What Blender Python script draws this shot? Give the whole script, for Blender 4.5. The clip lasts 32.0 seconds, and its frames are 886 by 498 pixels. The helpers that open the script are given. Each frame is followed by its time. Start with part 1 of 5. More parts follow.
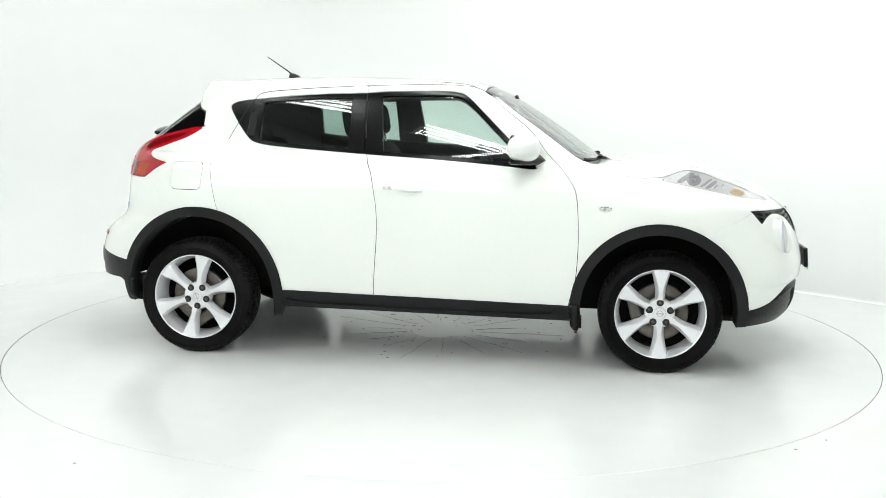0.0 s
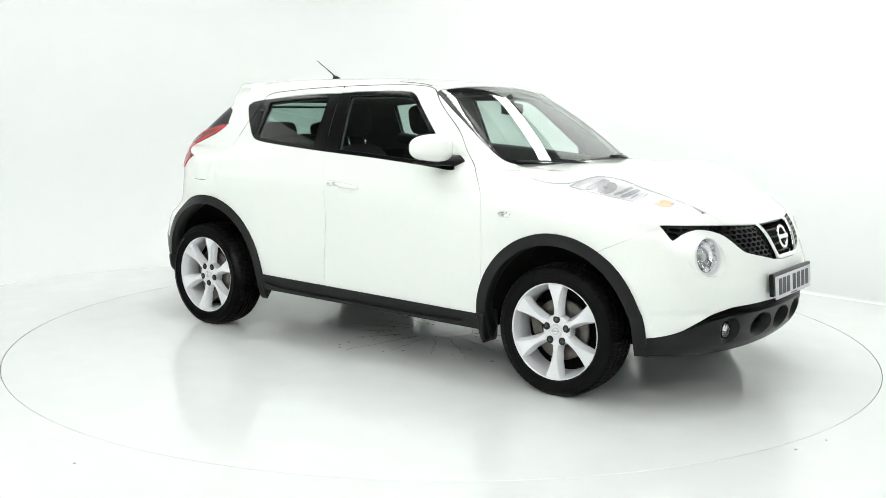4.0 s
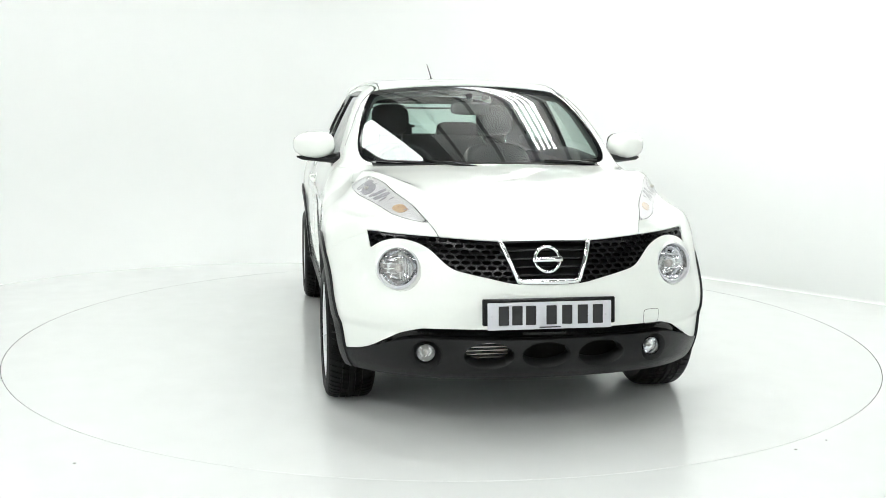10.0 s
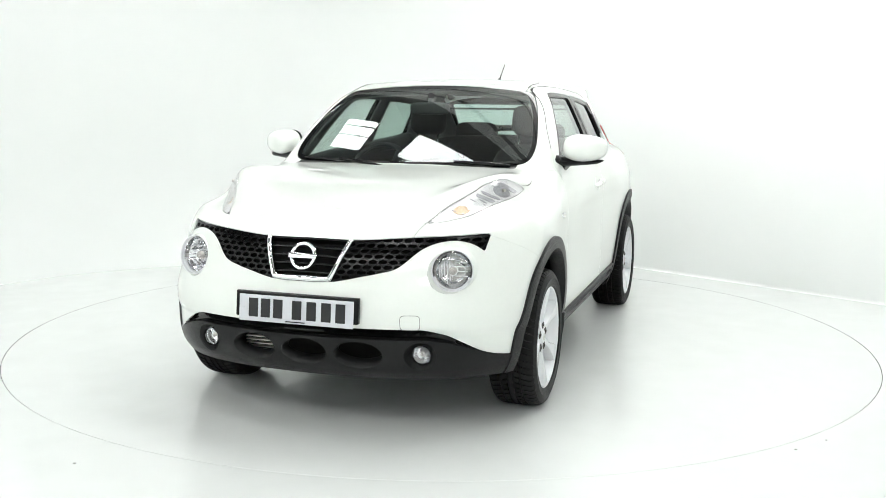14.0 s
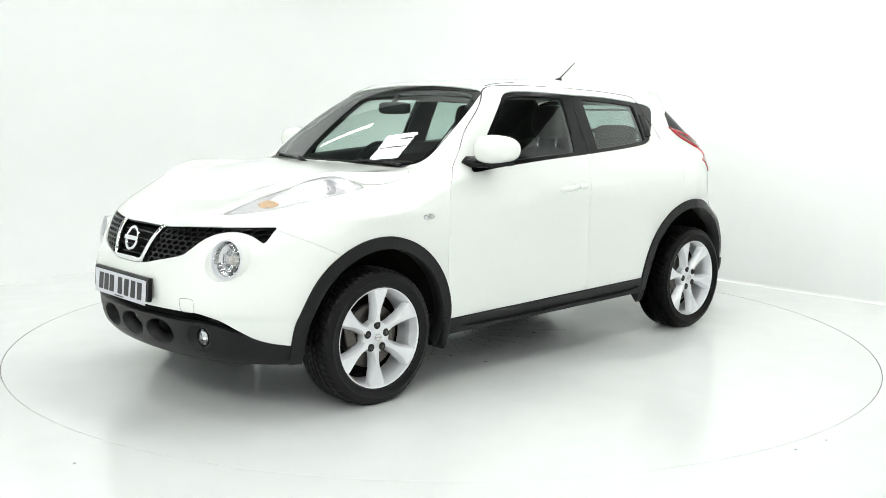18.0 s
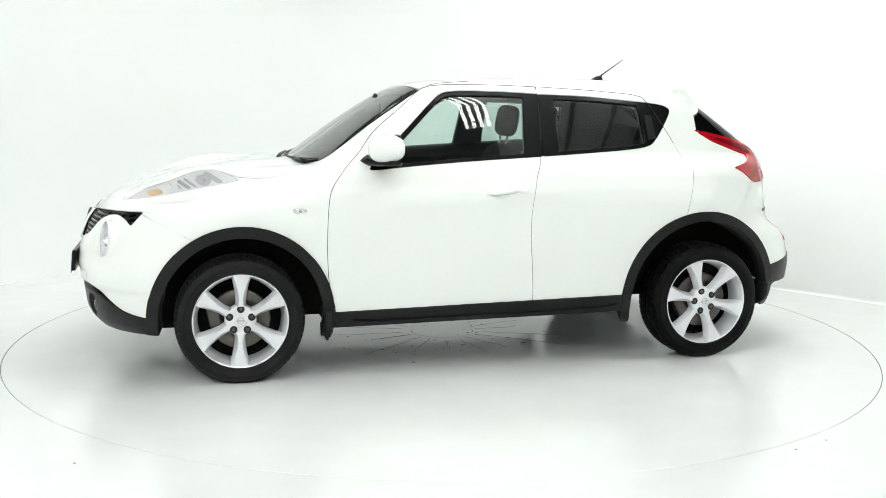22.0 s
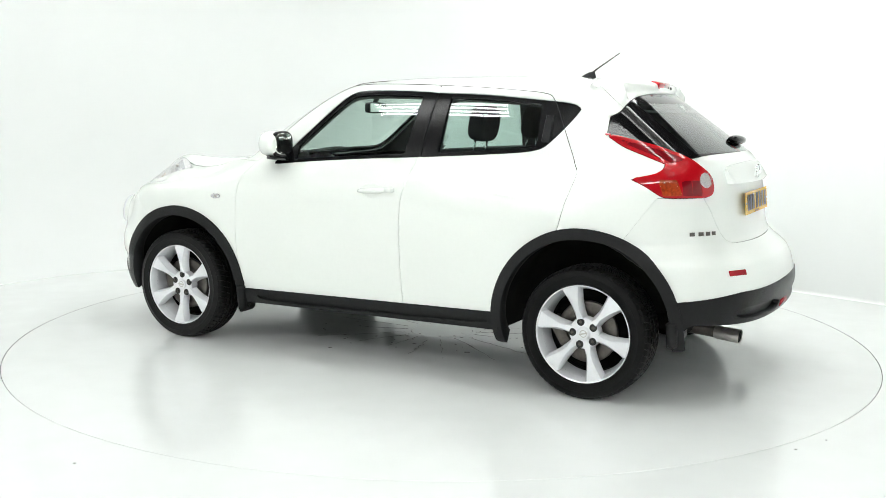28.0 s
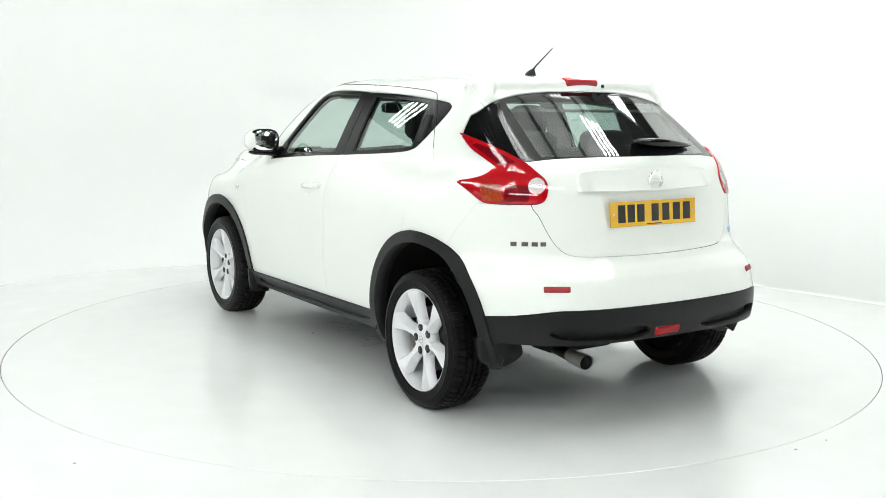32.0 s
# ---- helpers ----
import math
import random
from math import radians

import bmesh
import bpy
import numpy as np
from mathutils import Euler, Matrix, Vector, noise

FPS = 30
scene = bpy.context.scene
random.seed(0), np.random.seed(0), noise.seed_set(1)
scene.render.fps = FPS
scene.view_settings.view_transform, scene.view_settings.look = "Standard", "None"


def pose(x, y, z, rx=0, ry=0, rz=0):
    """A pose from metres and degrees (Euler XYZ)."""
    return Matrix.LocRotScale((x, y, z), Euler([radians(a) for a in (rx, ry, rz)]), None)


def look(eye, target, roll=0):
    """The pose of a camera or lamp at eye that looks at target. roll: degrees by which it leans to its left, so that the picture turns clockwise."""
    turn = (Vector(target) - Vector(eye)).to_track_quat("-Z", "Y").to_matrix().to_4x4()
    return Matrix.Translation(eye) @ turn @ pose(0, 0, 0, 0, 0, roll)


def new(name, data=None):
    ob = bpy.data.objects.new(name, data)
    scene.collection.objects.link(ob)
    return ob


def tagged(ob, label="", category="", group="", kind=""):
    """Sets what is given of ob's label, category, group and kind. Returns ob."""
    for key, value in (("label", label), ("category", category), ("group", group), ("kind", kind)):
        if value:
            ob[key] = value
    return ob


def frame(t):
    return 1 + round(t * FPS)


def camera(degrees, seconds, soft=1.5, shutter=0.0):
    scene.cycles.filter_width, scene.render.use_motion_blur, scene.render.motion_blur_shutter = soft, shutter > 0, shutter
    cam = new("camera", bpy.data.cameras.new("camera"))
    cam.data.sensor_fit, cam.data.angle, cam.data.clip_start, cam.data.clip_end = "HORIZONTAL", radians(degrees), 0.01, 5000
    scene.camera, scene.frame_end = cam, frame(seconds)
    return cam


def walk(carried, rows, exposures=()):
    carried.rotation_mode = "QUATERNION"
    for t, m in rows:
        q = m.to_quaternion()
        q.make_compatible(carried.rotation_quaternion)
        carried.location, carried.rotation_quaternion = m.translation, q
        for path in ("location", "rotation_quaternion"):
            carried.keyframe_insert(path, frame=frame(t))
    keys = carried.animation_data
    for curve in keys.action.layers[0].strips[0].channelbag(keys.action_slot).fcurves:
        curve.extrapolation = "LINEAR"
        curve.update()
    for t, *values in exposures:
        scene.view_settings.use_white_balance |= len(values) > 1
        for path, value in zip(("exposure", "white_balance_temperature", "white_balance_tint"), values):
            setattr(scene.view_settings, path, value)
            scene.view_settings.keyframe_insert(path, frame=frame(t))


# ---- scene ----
cam = camera(48.02, 32.0, soft=0.8)
EYE = Vector((0.0, -6.0255, 1.3766))
AIM = EYE + Vector((0.00044, 0.98981, -0.14240))
walk(cam, [(0.0, look(EYE, AIM, 0.52)), (32.0, look(EYE, AIM, 0.52))])

# the car and the deck turn together about the deck's axis
START_TURN, TURN_RATE = -8.381, -7.1562
AXLE_SHIFT = (-0.0053, 0.0786)

# ---- light ----
world = bpy.data.worlds.new("world")
world.use_nodes = True
scene.world = world
world.node_tree.nodes["Background"].inputs[0].default_value = (0.9, 1.0, 0.95, 1)
world.node_tree.nodes["Background"].inputs[1].default_value = 0.25
scene.view_settings.exposure = 0.0
TUBE_POWER = 16.9


# ---- materials ----
def material(name, colour, rough=0.5, metal=0.0, coat=0.0, spec=0.5, grain=0.0, grain_size=40.0, bump=0.0, bump_size=200.0,
             rough_var=0.0, alpha_glass=0.0, glow=0.0):
    m = bpy.data.materials.new(name)
    m.use_nodes = True
    nt = m.node_tree
    b = nt.nodes["Principled BSDF"]
    b.inputs["Base Color"].default_value = (*colour, 1)
    b.inputs["Roughness"].default_value = rough
    b.inputs["Metallic"].default_value = metal
    b.inputs["Specular IOR Level"].default_value = spec
    b.inputs["Coat Weight"].default_value = coat
    b.inputs["Coat Roughness"].default_value = 0.03
    if alpha_glass:
        b.inputs["Transmission Weight"].default_value = alpha_glass
    if glow:
        b.inputs["Emission Color"].default_value = (*colour, 1)
        b.inputs["Emission Strength"].default_value = glow
    if grain or bump or rough_var:
        tc = nt.nodes.new("ShaderNodeTexCoord")
        if grain:
            n1, n2 = nt.nodes.new("ShaderNodeTexNoise"), nt.nodes.new("ShaderNodeTexNoise")
            n1.inputs["Scale"].default_value, n2.inputs["Scale"].default_value = grain_size, grain_size * 0.07
            n1.inputs["Detail"].default_value = 6
            nt.links.new(tc.outputs["Object"], n1.inputs["Vector"])
            nt.links.new(tc.outputs["Object"], n2.inputs["Vector"])
            add = nt.nodes.new("ShaderNodeMath")
            nt.links.new(n1.outputs["Fac"], add.inputs[0])
            nt.links.new(n2.outputs["Fac"], add.inputs[1])
            ramp = nt.nodes.new("ShaderNodeValToRGB")
            ramp.color_ramp.elements[0].position, ramp.color_ramp.elements[1].position = 0.30, 0.70
            half = nt.nodes.new("ShaderNodeMath")
            half.operation = "MULTIPLY"
            half.inputs[1].default_value = 0.5
            nt.links.new(add.outputs[0], half.inputs[0])
            nt.links.new(half.outputs[0], ramp.inputs["Fac"])
            ramp.color_ramp.elements[0].color = (*[c * (1 - grain) for c in colour], 1)
            ramp.color_ramp.elements[1].color = (*[min(1, c * (1 + grain)) for c in colour], 1)
            nt.links.new(ramp.outputs["Color"], b.inputs["Base Color"])
        if rough_var:
            n4 = nt.nodes.new("ShaderNodeTexNoise")
            n4.inputs["Scale"].default_value = 6.0
            n4.inputs["Detail"].default_value = 5
            nt.links.new(tc.outputs["Object"], n4.inputs["Vector"])
            mr = nt.nodes.new("ShaderNodeMapRange")
            mr.inputs["To Min"].default_value, mr.inputs["To Max"].default_value = max(0.02, rough - rough_var), rough + rough_var
            nt.links.new(n4.outputs["Fac"], mr.inputs["Value"])
            nt.links.new(mr.outputs["Result"], b.inputs["Roughness"])
        if bump:
            n3 = nt.nodes.new("ShaderNodeTexNoise")
            n3.inputs["Scale"].default_value = bump_size
            n3.inputs["Detail"].default_value = 4
            bp = nt.nodes.new("ShaderNodeBump")
            bp.inputs["Strength"].default_value = bump
            bp.inputs["Distance"].default_value = 0.002
            nt.links.new(tc.outputs["Object"], n3.inputs["Vector"])
            nt.links.new(n3.outputs["Fac"], bp.inputs["Height"])
            nt.links.new(bp.outputs["Normal"], b.inputs["Normal"])
    return m


def glass_material(name, tint, rough=0.0, clear=0.9):
    """Thin sheet glass: straight-through tinted light plus a mirror reflection that grows at a slant."""
    m = bpy.data.materials.new(name)
    m.use_nodes = True
    nt = m.node_tree
    nt.nodes.clear()
    out = nt.nodes.new("ShaderNodeOutputMaterial")
    tr, gl, mix, lw = (nt.nodes.new(n) for n in ("ShaderNodeBsdfTransparent", "ShaderNodeBsdfGlossy", "ShaderNodeMixShader", "ShaderNodeLayerWeight"))
    tr.inputs[0].default_value = (*tint, 1)
    gl.inputs["Roughness"].default_value = rough
    lw.inputs["Blend"].default_value = 0.5
    pw, ma = nt.nodes.new("ShaderNodeMath"), nt.nodes.new("ShaderNodeMath")
    pw.operation, pw.inputs[1].default_value = "POWER", 3.7
    ma.operation, ma.inputs[1].default_value, ma.inputs[2].default_value = "MULTIPLY_ADD", 0.92, 0.08
    nt.links.new(lw.outputs["Facing"], pw.inputs[0])
    nt.links.new(pw.outputs[0], ma.inputs[0])
    nt.links.new(ma.outputs[0], mix.inputs[0])
    nt.links.new(tr.outputs[0], mix.inputs[1])
    nt.links.new(gl.outputs[0], mix.inputs[2])
    nt.links.new(mix.outputs[0], out.inputs["Surface"])
    return m


PAINT = material("white_paint", (0.83, 0.86, 0.82), rough=0.35, coat=1.0, grain=0.012, grain_size=900, rough_var=0.03)
PLASTIC = material("black_plastic", (0.0078, 0.0081, 0.0085), rough=0.36, spec=0.23, grain=0.25, grain_size=60, bump=0.25, bump_size=900, rough_var=0.06)
TRIM = material("satin_black_trim", (0.004, 0.004, 0.0045), rough=0.20, spec=0.25, grain=0.15, rough_var=0.05)
GLOSS_BLACK = material("gloss_black", (0.003, 0.003, 0.0035), rough=0.07, spec=0.3, coat=0.0, rough_var=0.03)
RUBBER = material("tyre_rubber", (0.0068, 0.0068, 0.0068), rough=0.48, spec=0.20, grain=0.3, grain_size=30, bump=0.35, bump_size=260, rough_var=0.08)
# rubber, and the black put into shut lines and nut holes for shade
RUBBER_GAP = material("seal_rubber", (0.008, 0.008, 0.008), rough=0.5, rough_var=0.05)
# underbody colour, used also as painted shade in hollows
DARK = material("underbody_black", (0.0055, 0.0055, 0.0055), rough=0.9, spec=0.2, grain=0.4, grain_size=12, bump=0.4, bump_size=60)
ALLOY = material("silver_alloy_paint", (0.77, 0.78, 0.80), rough=0.30, metal=0.35, coat=0.6, grain=0.03, grain_size=500, rough_var=0.04)
DARK_STEEL = material("sooty_steel", (0.12, 0.11, 0.10), rough=0.38, metal=1.0, grain=0.3, grain_size=50, rough_var=0.1)
STEEL = material("worn_steel", (0.52, 0.50, 0.47), rough=0.36, metal=0.75, grain=0.15, grain_size=80, rough_var=0.1)
RUST = material("rusty_hub_steel", (0.30, 0.21, 0.16), rough=0.6, metal=0.6, grain=0.35, grain_size=60)
CHROME = material("chrome", (0.86, 0.87, 0.88), rough=0.06, metal=1.0, rough_var=0.03)
MIRROR = material("mirror_silver", (0.9, 0.9, 0.9), rough=0.02, metal=1.0)
FABRIC = material("dark_seat_fabric", (0.019, 0.0195, 0.021), rough=0.9, grain=0.15, grain_size=220, bump=0.15, bump_size=500)
CABIN = material("dark_cabin_plastic", (0.014, 0.014, 0.0155), rough=0.6, grain=0.25, grain_size=50, bump=0.3, bump_size=500)
LINING = material("grey_headlining", (0.095, 0.095, 0.093), rough=0.9, grain=0.08, grain_size=200, bump=0.1, bump_size=700)
GLASS = glass_material("clear_green_glass", (0.80, 0.90, 0.86))
REAR_GLASS = glass_material("tinted_rear_glass", (0.55, 0.67, 0.63))
LENS = glass_material("clear_lens", (0.98, 0.98, 0.985), rough=0.01)
RED = material("red_lamp_lens", (0.42, 0.004, 0.009), rough=0.06, coat=0.45, spec=0.4, grain=0.12, grain_size=120)
RED_MOULD = material("red_reflector_moulding", (0.30, 0.005, 0.010), rough=0.25, spec=0.3, grain=0.1, grain_size=150)
RED_DEEP = material("deep_red_lamp_lens", (0.17, 0.002, 0.006), rough=0.08, coat=0.45, spec=0.35)
AMBER = material("amber_lamp_lens", (0.80, 0.50, 0.32), rough=0.15, coat=1.0, grain=0.5, grain_size=110)
AMBER_DEEP = material("amber_behind_red", (0.42, 0.042, 0.005), rough=0.15, spec=0.3, coat=0.15, grain=0.6, grain_size=90)
CLEAR_LAMP = material("clear_lamp_ribs", (0.66, 0.58, 0.58), rough=0.25, metal=0.25, grain=0.3, grain_size=140, bump=0.6, bump_size=90)
REFLECTOR = material("faceted_reflector", (0.80, 0.81, 0.83), rough=0.13, metal=1.0, grain=0.08, grain_size=90, bump=0.25, bump_size=40)
LAMP_BODY = material("silvered_lamp_body", (0.92, 0.92, 0.93), rough=0.2, metal=0.2, grain=0.16, grain_size=90, bump=0.9, bump_size=45)
LAMP_FACET = material("silvered_lamp_facet", (0.74, 0.74, 0.77), rough=0.16, metal=0.5, grain=0.3, grain_size=110, bump=0.9, bump_size=70)
PLATE_WHITE = material("plate_white", (0.62, 0.63, 0.67), rough=0.25, grain=0.03)
PLATE_YELLOW = material("plate_yellow", (0.72, 0.42, 0.03), rough=0.25, grain=0.04)
INK = material("plate_ink", (0.012, 0.012, 0.014), rough=0.4)
BLUE = material("badge_blue", (0.06, 0.16, 0.34), rough=0.3)
FLOOR_PAINT = material("white_floor_paint", (0.78, 0.80, 0.788), rough=0.15, spec=0.5, grain=0.035, grain_size=5, bump=0.04, bump_size=8, rough_var=0.07)
WALL_PAINT = material("white_wall_paint", (0.82, 0.835, 0.825), rough=0.75, grain=0.012, grain_size=2.5, bump=0.05, bump_size=60)
GROOVE = material("dirty_groove", (0.18, 0.18, 0.175), rough=0.8, grain=0.5, grain_size=40)
# the deck gap's shade is put into this edge colour
EDGE_GREY = material("scuffed_edge_grey", (0.14, 0.14, 0.137), rough=0.8, grain=0.5, grain_size=12)
ROOF_SHEET = material("grey_roof_sheet", (0.74, 0.75, 0.74), rough=0.7, grain=0.08, grain_size=3)
ROOF_DARK = material("dark_roof_sheet", (0.075, 0.078, 0.076), rough=0.7, grain=0.25, grain_size=3)
ROOF_STEEL = material("dark_roof_steel", (0.06, 0.06, 0.06), rough=0.6, grain=0.2, grain_size=6)
PIT = material("pit_grey", (0.12, 0.12, 0.115), rough=0.8, grain=0.3, grain_size=20)
GLOW_SHEET = material("skylight_sheet", (0.95, 1.0, 0.97), rough=0.5, glow=12.0)
TUBE = material("fluorescent_tube", (0.985, 1.0, 0.985), rough=0.4, glow=TUBE_POWER)


# ---- the car's outer form: one smooth implicit body, cut into its panels ----
def curve(*knots):
    """A smooth monotone curve through (x, y) knots."""
    k = np.array(knots, float)
    k = k[np.argsort(k[:, 0])]
    x, y = k[:, 0], k[:, 1]
    h, d = np.diff(x), np.diff(y) / np.diff(x)
    m = np.zeros(len(x))
    m[0], m[-1] = d[0], d[-1]
    same = d[:-1] * d[1:] > 0
    w1, w2 = 2 * h[1:] + h[:-1], h[1:] + 2 * h[:-1]
    with np.errstate(divide="ignore", invalid="ignore"):
        m[1:-1] = np.where(same, (w1 + w2) / (w1 / d[:-1] + w2 / d[1:]), 0)

    def f(q):
        q = np.asarray(q, float)
        i = np.clip(np.searchsorted(x, q) - 1, 0, len(h) - 1)
        t = np.clip((q - x[i]) / h[i], 0, 1)
        a, b = y[i], y[i + 1]
        return ((1 + 2 * t) * (1 - t) ** 2 * a + t * (1 - t) ** 2 * h[i] * m[i] + t * t * (3 - 2 * t) * b + t * t * (t - 1) * h[i] * m[i + 1])
    return f


def smax(a, b, k):
    h = np.maximum(k - np.abs(a - b), 0) / k
    return np.maximum(a, b) + h * h * k * 0.25


def smin(a, b, k):
    return -smax(-a, -b, k)


def bell(q, c, w):
    return np.exp(-((q - c) / w) ** 2)


def ramp(q, a, b):
    t = np.clip((q - a) / (b - a), 0, 1)
    return t * t * (3 - 2 * t)


side_w = curve((0.15, 0.74), (0.25, 0.80), (0.35, 0.832), (0.45, 0.846), (0.6, 0.855), (0.75, 0.858), (0.86, 0.856), (0.93, 0.846),
               (1.0, 0.820), (1.06, 0.792), (1.12, 0.770), (1.2, 0.745), (1.35, 0.69))
nose_x = curve((0.15, 1.86), (0.24, 1.98), (0.30, 2.035), (0.36, 2.055), (0.44, 2.062), (0.48, 2.084), (0.55, 2.090), (0.62, 2.080), (0.70, 2.058),
               (0.78, 2.025), (0.84, 1.985), (0.90, 1.93), (1.0, 1.75))
tail_x = curve((0.15, -1.84), (0.24, -1.90), (0.32, -1.97), (0.40, -2.02), (0.50, -2.032), (0.58, -2.018), (0.65, -1.988), (0.685, -1.952), (0.715, -1.912), (0.76, -1.874),
               (0.85, -1.858), (0.95, -1.845), (1.05, -1.824), (1.13, -1.800), (1.2, -1.745))
hood_z = curve((0.6, 1.13), (0.94, 1.082), (1.2, 1.060), (1.5, 1.022), (1.75, 0.955), (1.9, 0.893), (1.99, 0.842), (2.1, 0.76))
roof_z = curve((0.1, 1.526), (0.33, 1.500), (0.6, 1.42), (-0.21, 1.541), (-0.54, 1.545), (-0.87, 1.540), (-1.2, 1.514), (-1.38, 1.474), (-1.5, 1.43))
step_h = curve((0.75, 0.0), (0.95, 0.045), (1.05, 0.080), (1.25, 0.098), (1.5, 0.098), (1.75, 0.062), (1.9, 0.02), (2.0, 0.0))

step_y = curve((0.9, 0.725), (1.234, 0.735), (1.371, 0.705), (1.537, 0.622), (1.7, 0.547), (1.865, 0.474), (2.05, 0.40))


def body_field(x, y, z):
    """Below zero inside the car's outer form."""
    a = np.abs(y)
    # lower body
    w = side_w(z) + 0.022 * bell(x, 1.27, 0.34) * bell(z, 0.70, 0.33) + 0.016 * bell(x, -1.25, 0.36) * bell(z, 0.80, 0.34)
    w = w - 0.030 * ramp(-x, 1.35, 2.0) - 0.012 * bell(x, 0.0, 0.55) * bell(z, 0.72, 0.2)
    w = w - 0.045 * ramp(x, 0.75, 1.3) * ramp(z, 0.88, 1.02)
    g = a - w
    soft = ramp(z, 0.5, 0.72)
    drop = (0.23 + 0.08 * soft) * a ** 2 + 0.55 * a ** 5
    front = (x - (nose_x(z) - drop)) * 0.9
    ym = step_y(x)
    top = z - (hood_z(x) - 0.035 * a ** 2 + 0.055 * bell(a, ym - 0.05, 0.088) * bell(x, 1.40, 0.26) - step_h(x) / (1 + np.exp(-np.clip((a - ym) / 0.026, -30, 30))))
    rdrop = 0.15 * a ** 2 + 1.0 * a ** 6 + 0.10 * ramp(z, 0.95, 1.2) * a ** 2
    rear = (tail_x(z) + rdrop - x) * 0.9
    low = smax(smax(g, top, 0.10), smax(front, rear, 0.01), 0.055)
    low = smax(low, 0.21 - z, 0.03)
    # raised pods round the lower lamps
    pod = np.sqrt(((x - 1.752) / 1.35) ** 2 + (a - 0.60) ** 2 + (z - 0.703) ** 2) - 0.110
    low = smin(low, pod, 0.05)
    # cabin
    dz = z - 1.121
    gw = 0.772 - 0.40 * dz - 0.25 * dz ** 2 - 0.05 * ((x + 0.15) / 0.95) ** 2
    side = a - gw
    s = np.clip((z - 1.09) / 0.41, -0.5, 1.5)
    screen = (x - (0.935 - 1.50 * (z - 1.094) + 0.10 * s * (1 - s) - 0.245 * a ** 2)) * 0.555
    back = ((-1.405 - 1.40 * (1.43 - z) + 0.42 * a ** 2) - x) * 0.58
    lid = z - (roof_z(x) - 0.075 * a ** 2)
    cabin = smax(smax(side, lid, 0.11), smax(screen, back, 0.01), 0.055)
    cabin = smax(cabin, smax(0.25 * (0.95 - z), rear, 0.03), 0.02)
    # roof spoiler over the rear glass
    rise = 0.020 * ramp(-x, 1.12, 1.33)
    slab = smax(np.abs(z - (roof_z(x) - 0.078 * a ** 2 - 0.020 + rise)) - 0.020, np.maximum(x + 1.15, -1.362 + 0.30 * a ** 2 - x), 0.02)
    slab = smax(slab, a - 0.555, 0.05)
    ears = smax(smax(side, lid - rise, 0.11), np.maximum(x + 1.2, -1.338 + 0.30 * (1.45 - z) - x), 0.03)
    ears = smax(ears, np.maximum(1.385 - z, 0.50 - a), 0.03)
    cabin = smin(cabin, smin(slab, ears, 0.065), 0.026)
    return smin(low, cabin, 0.035 - 0.021 * (ramp(x, 0.55, 0.80) + ramp(-x, 1.35, 1.60)))


def body_slope(p, e=1e-3):
    g = np.empty_like(p)
    for i in range(3):
        q, r = p.copy(), p.copy()
        q[:, i] += e
        r[:, i] -= e
        g[:, i] = (body_field(*q.T) - body_field(*r.T)) / (2 * e)
    return g


def settle(p, steps=4):
    """Moves points onto the body's surface."""
    p = p.copy()
    for _ in range(steps):
        g = body_slope(p)
        n2 = np.maximum((g * g).sum(1), 0.05)
        p -= np.clip(body_field(*p.T) / n2, -0.02, 0.02)[:, None] * g
    return p


def on_side(x, z, off=0.0):
    """y of the body's left side at (x, z)."""
    lo, hi = np.full(np.shape(x), 0.2), np.full(np.shape(x), 1.05)
    for _ in range(30):
        mid = (lo + hi) / 2
        out = body_field(np.asarray(x, float), mid, np.asarray(z, float)) > 0
        lo, hi = np.where(out, lo, mid), np.where(out, mid, hi)
    return lo + off


def on_front(y, z, off=0.0):
    y, z = np.asarray(y, float), np.asarray(z, float)
    lo, hi = np.full(y.shape, 1.0), np.full(y.shape, 2.4)
    for _ in range(30):
        mid = (lo + hi) / 2
        out = body_field(mid, y, z) > 0
        lo, hi = np.where(out, lo, mid), np.where(out, mid, hi)
    return lo + off


def on_rear(y, z, off=0.0):
    y, z = np.asarray(y, float), np.asarray(z, float)
    lo, hi = np.full(y.shape, -2.4), np.full(y.shape, -1.0)
    for _ in range(30):
        mid = (lo + hi) / 2
        out = body_field(mid, y, z) > 0
        lo, hi = np.where(out, mid, lo), np.where(out, hi, mid)
    return hi - off


def on_top(x, y, off=0.0):
    x, y = np.asarray(x, float), np.asarray(y, float)
    lo, hi = np.full(x.shape, 0.7), np.full(x.shape, 1.8)
    for _ in range(30):
        mid = (lo + hi) / 2
        out = body_field(x, y, mid) > 0
        lo, hi = np.where(out, lo, mid), np.where(out, mid, hi)
    return lo + off


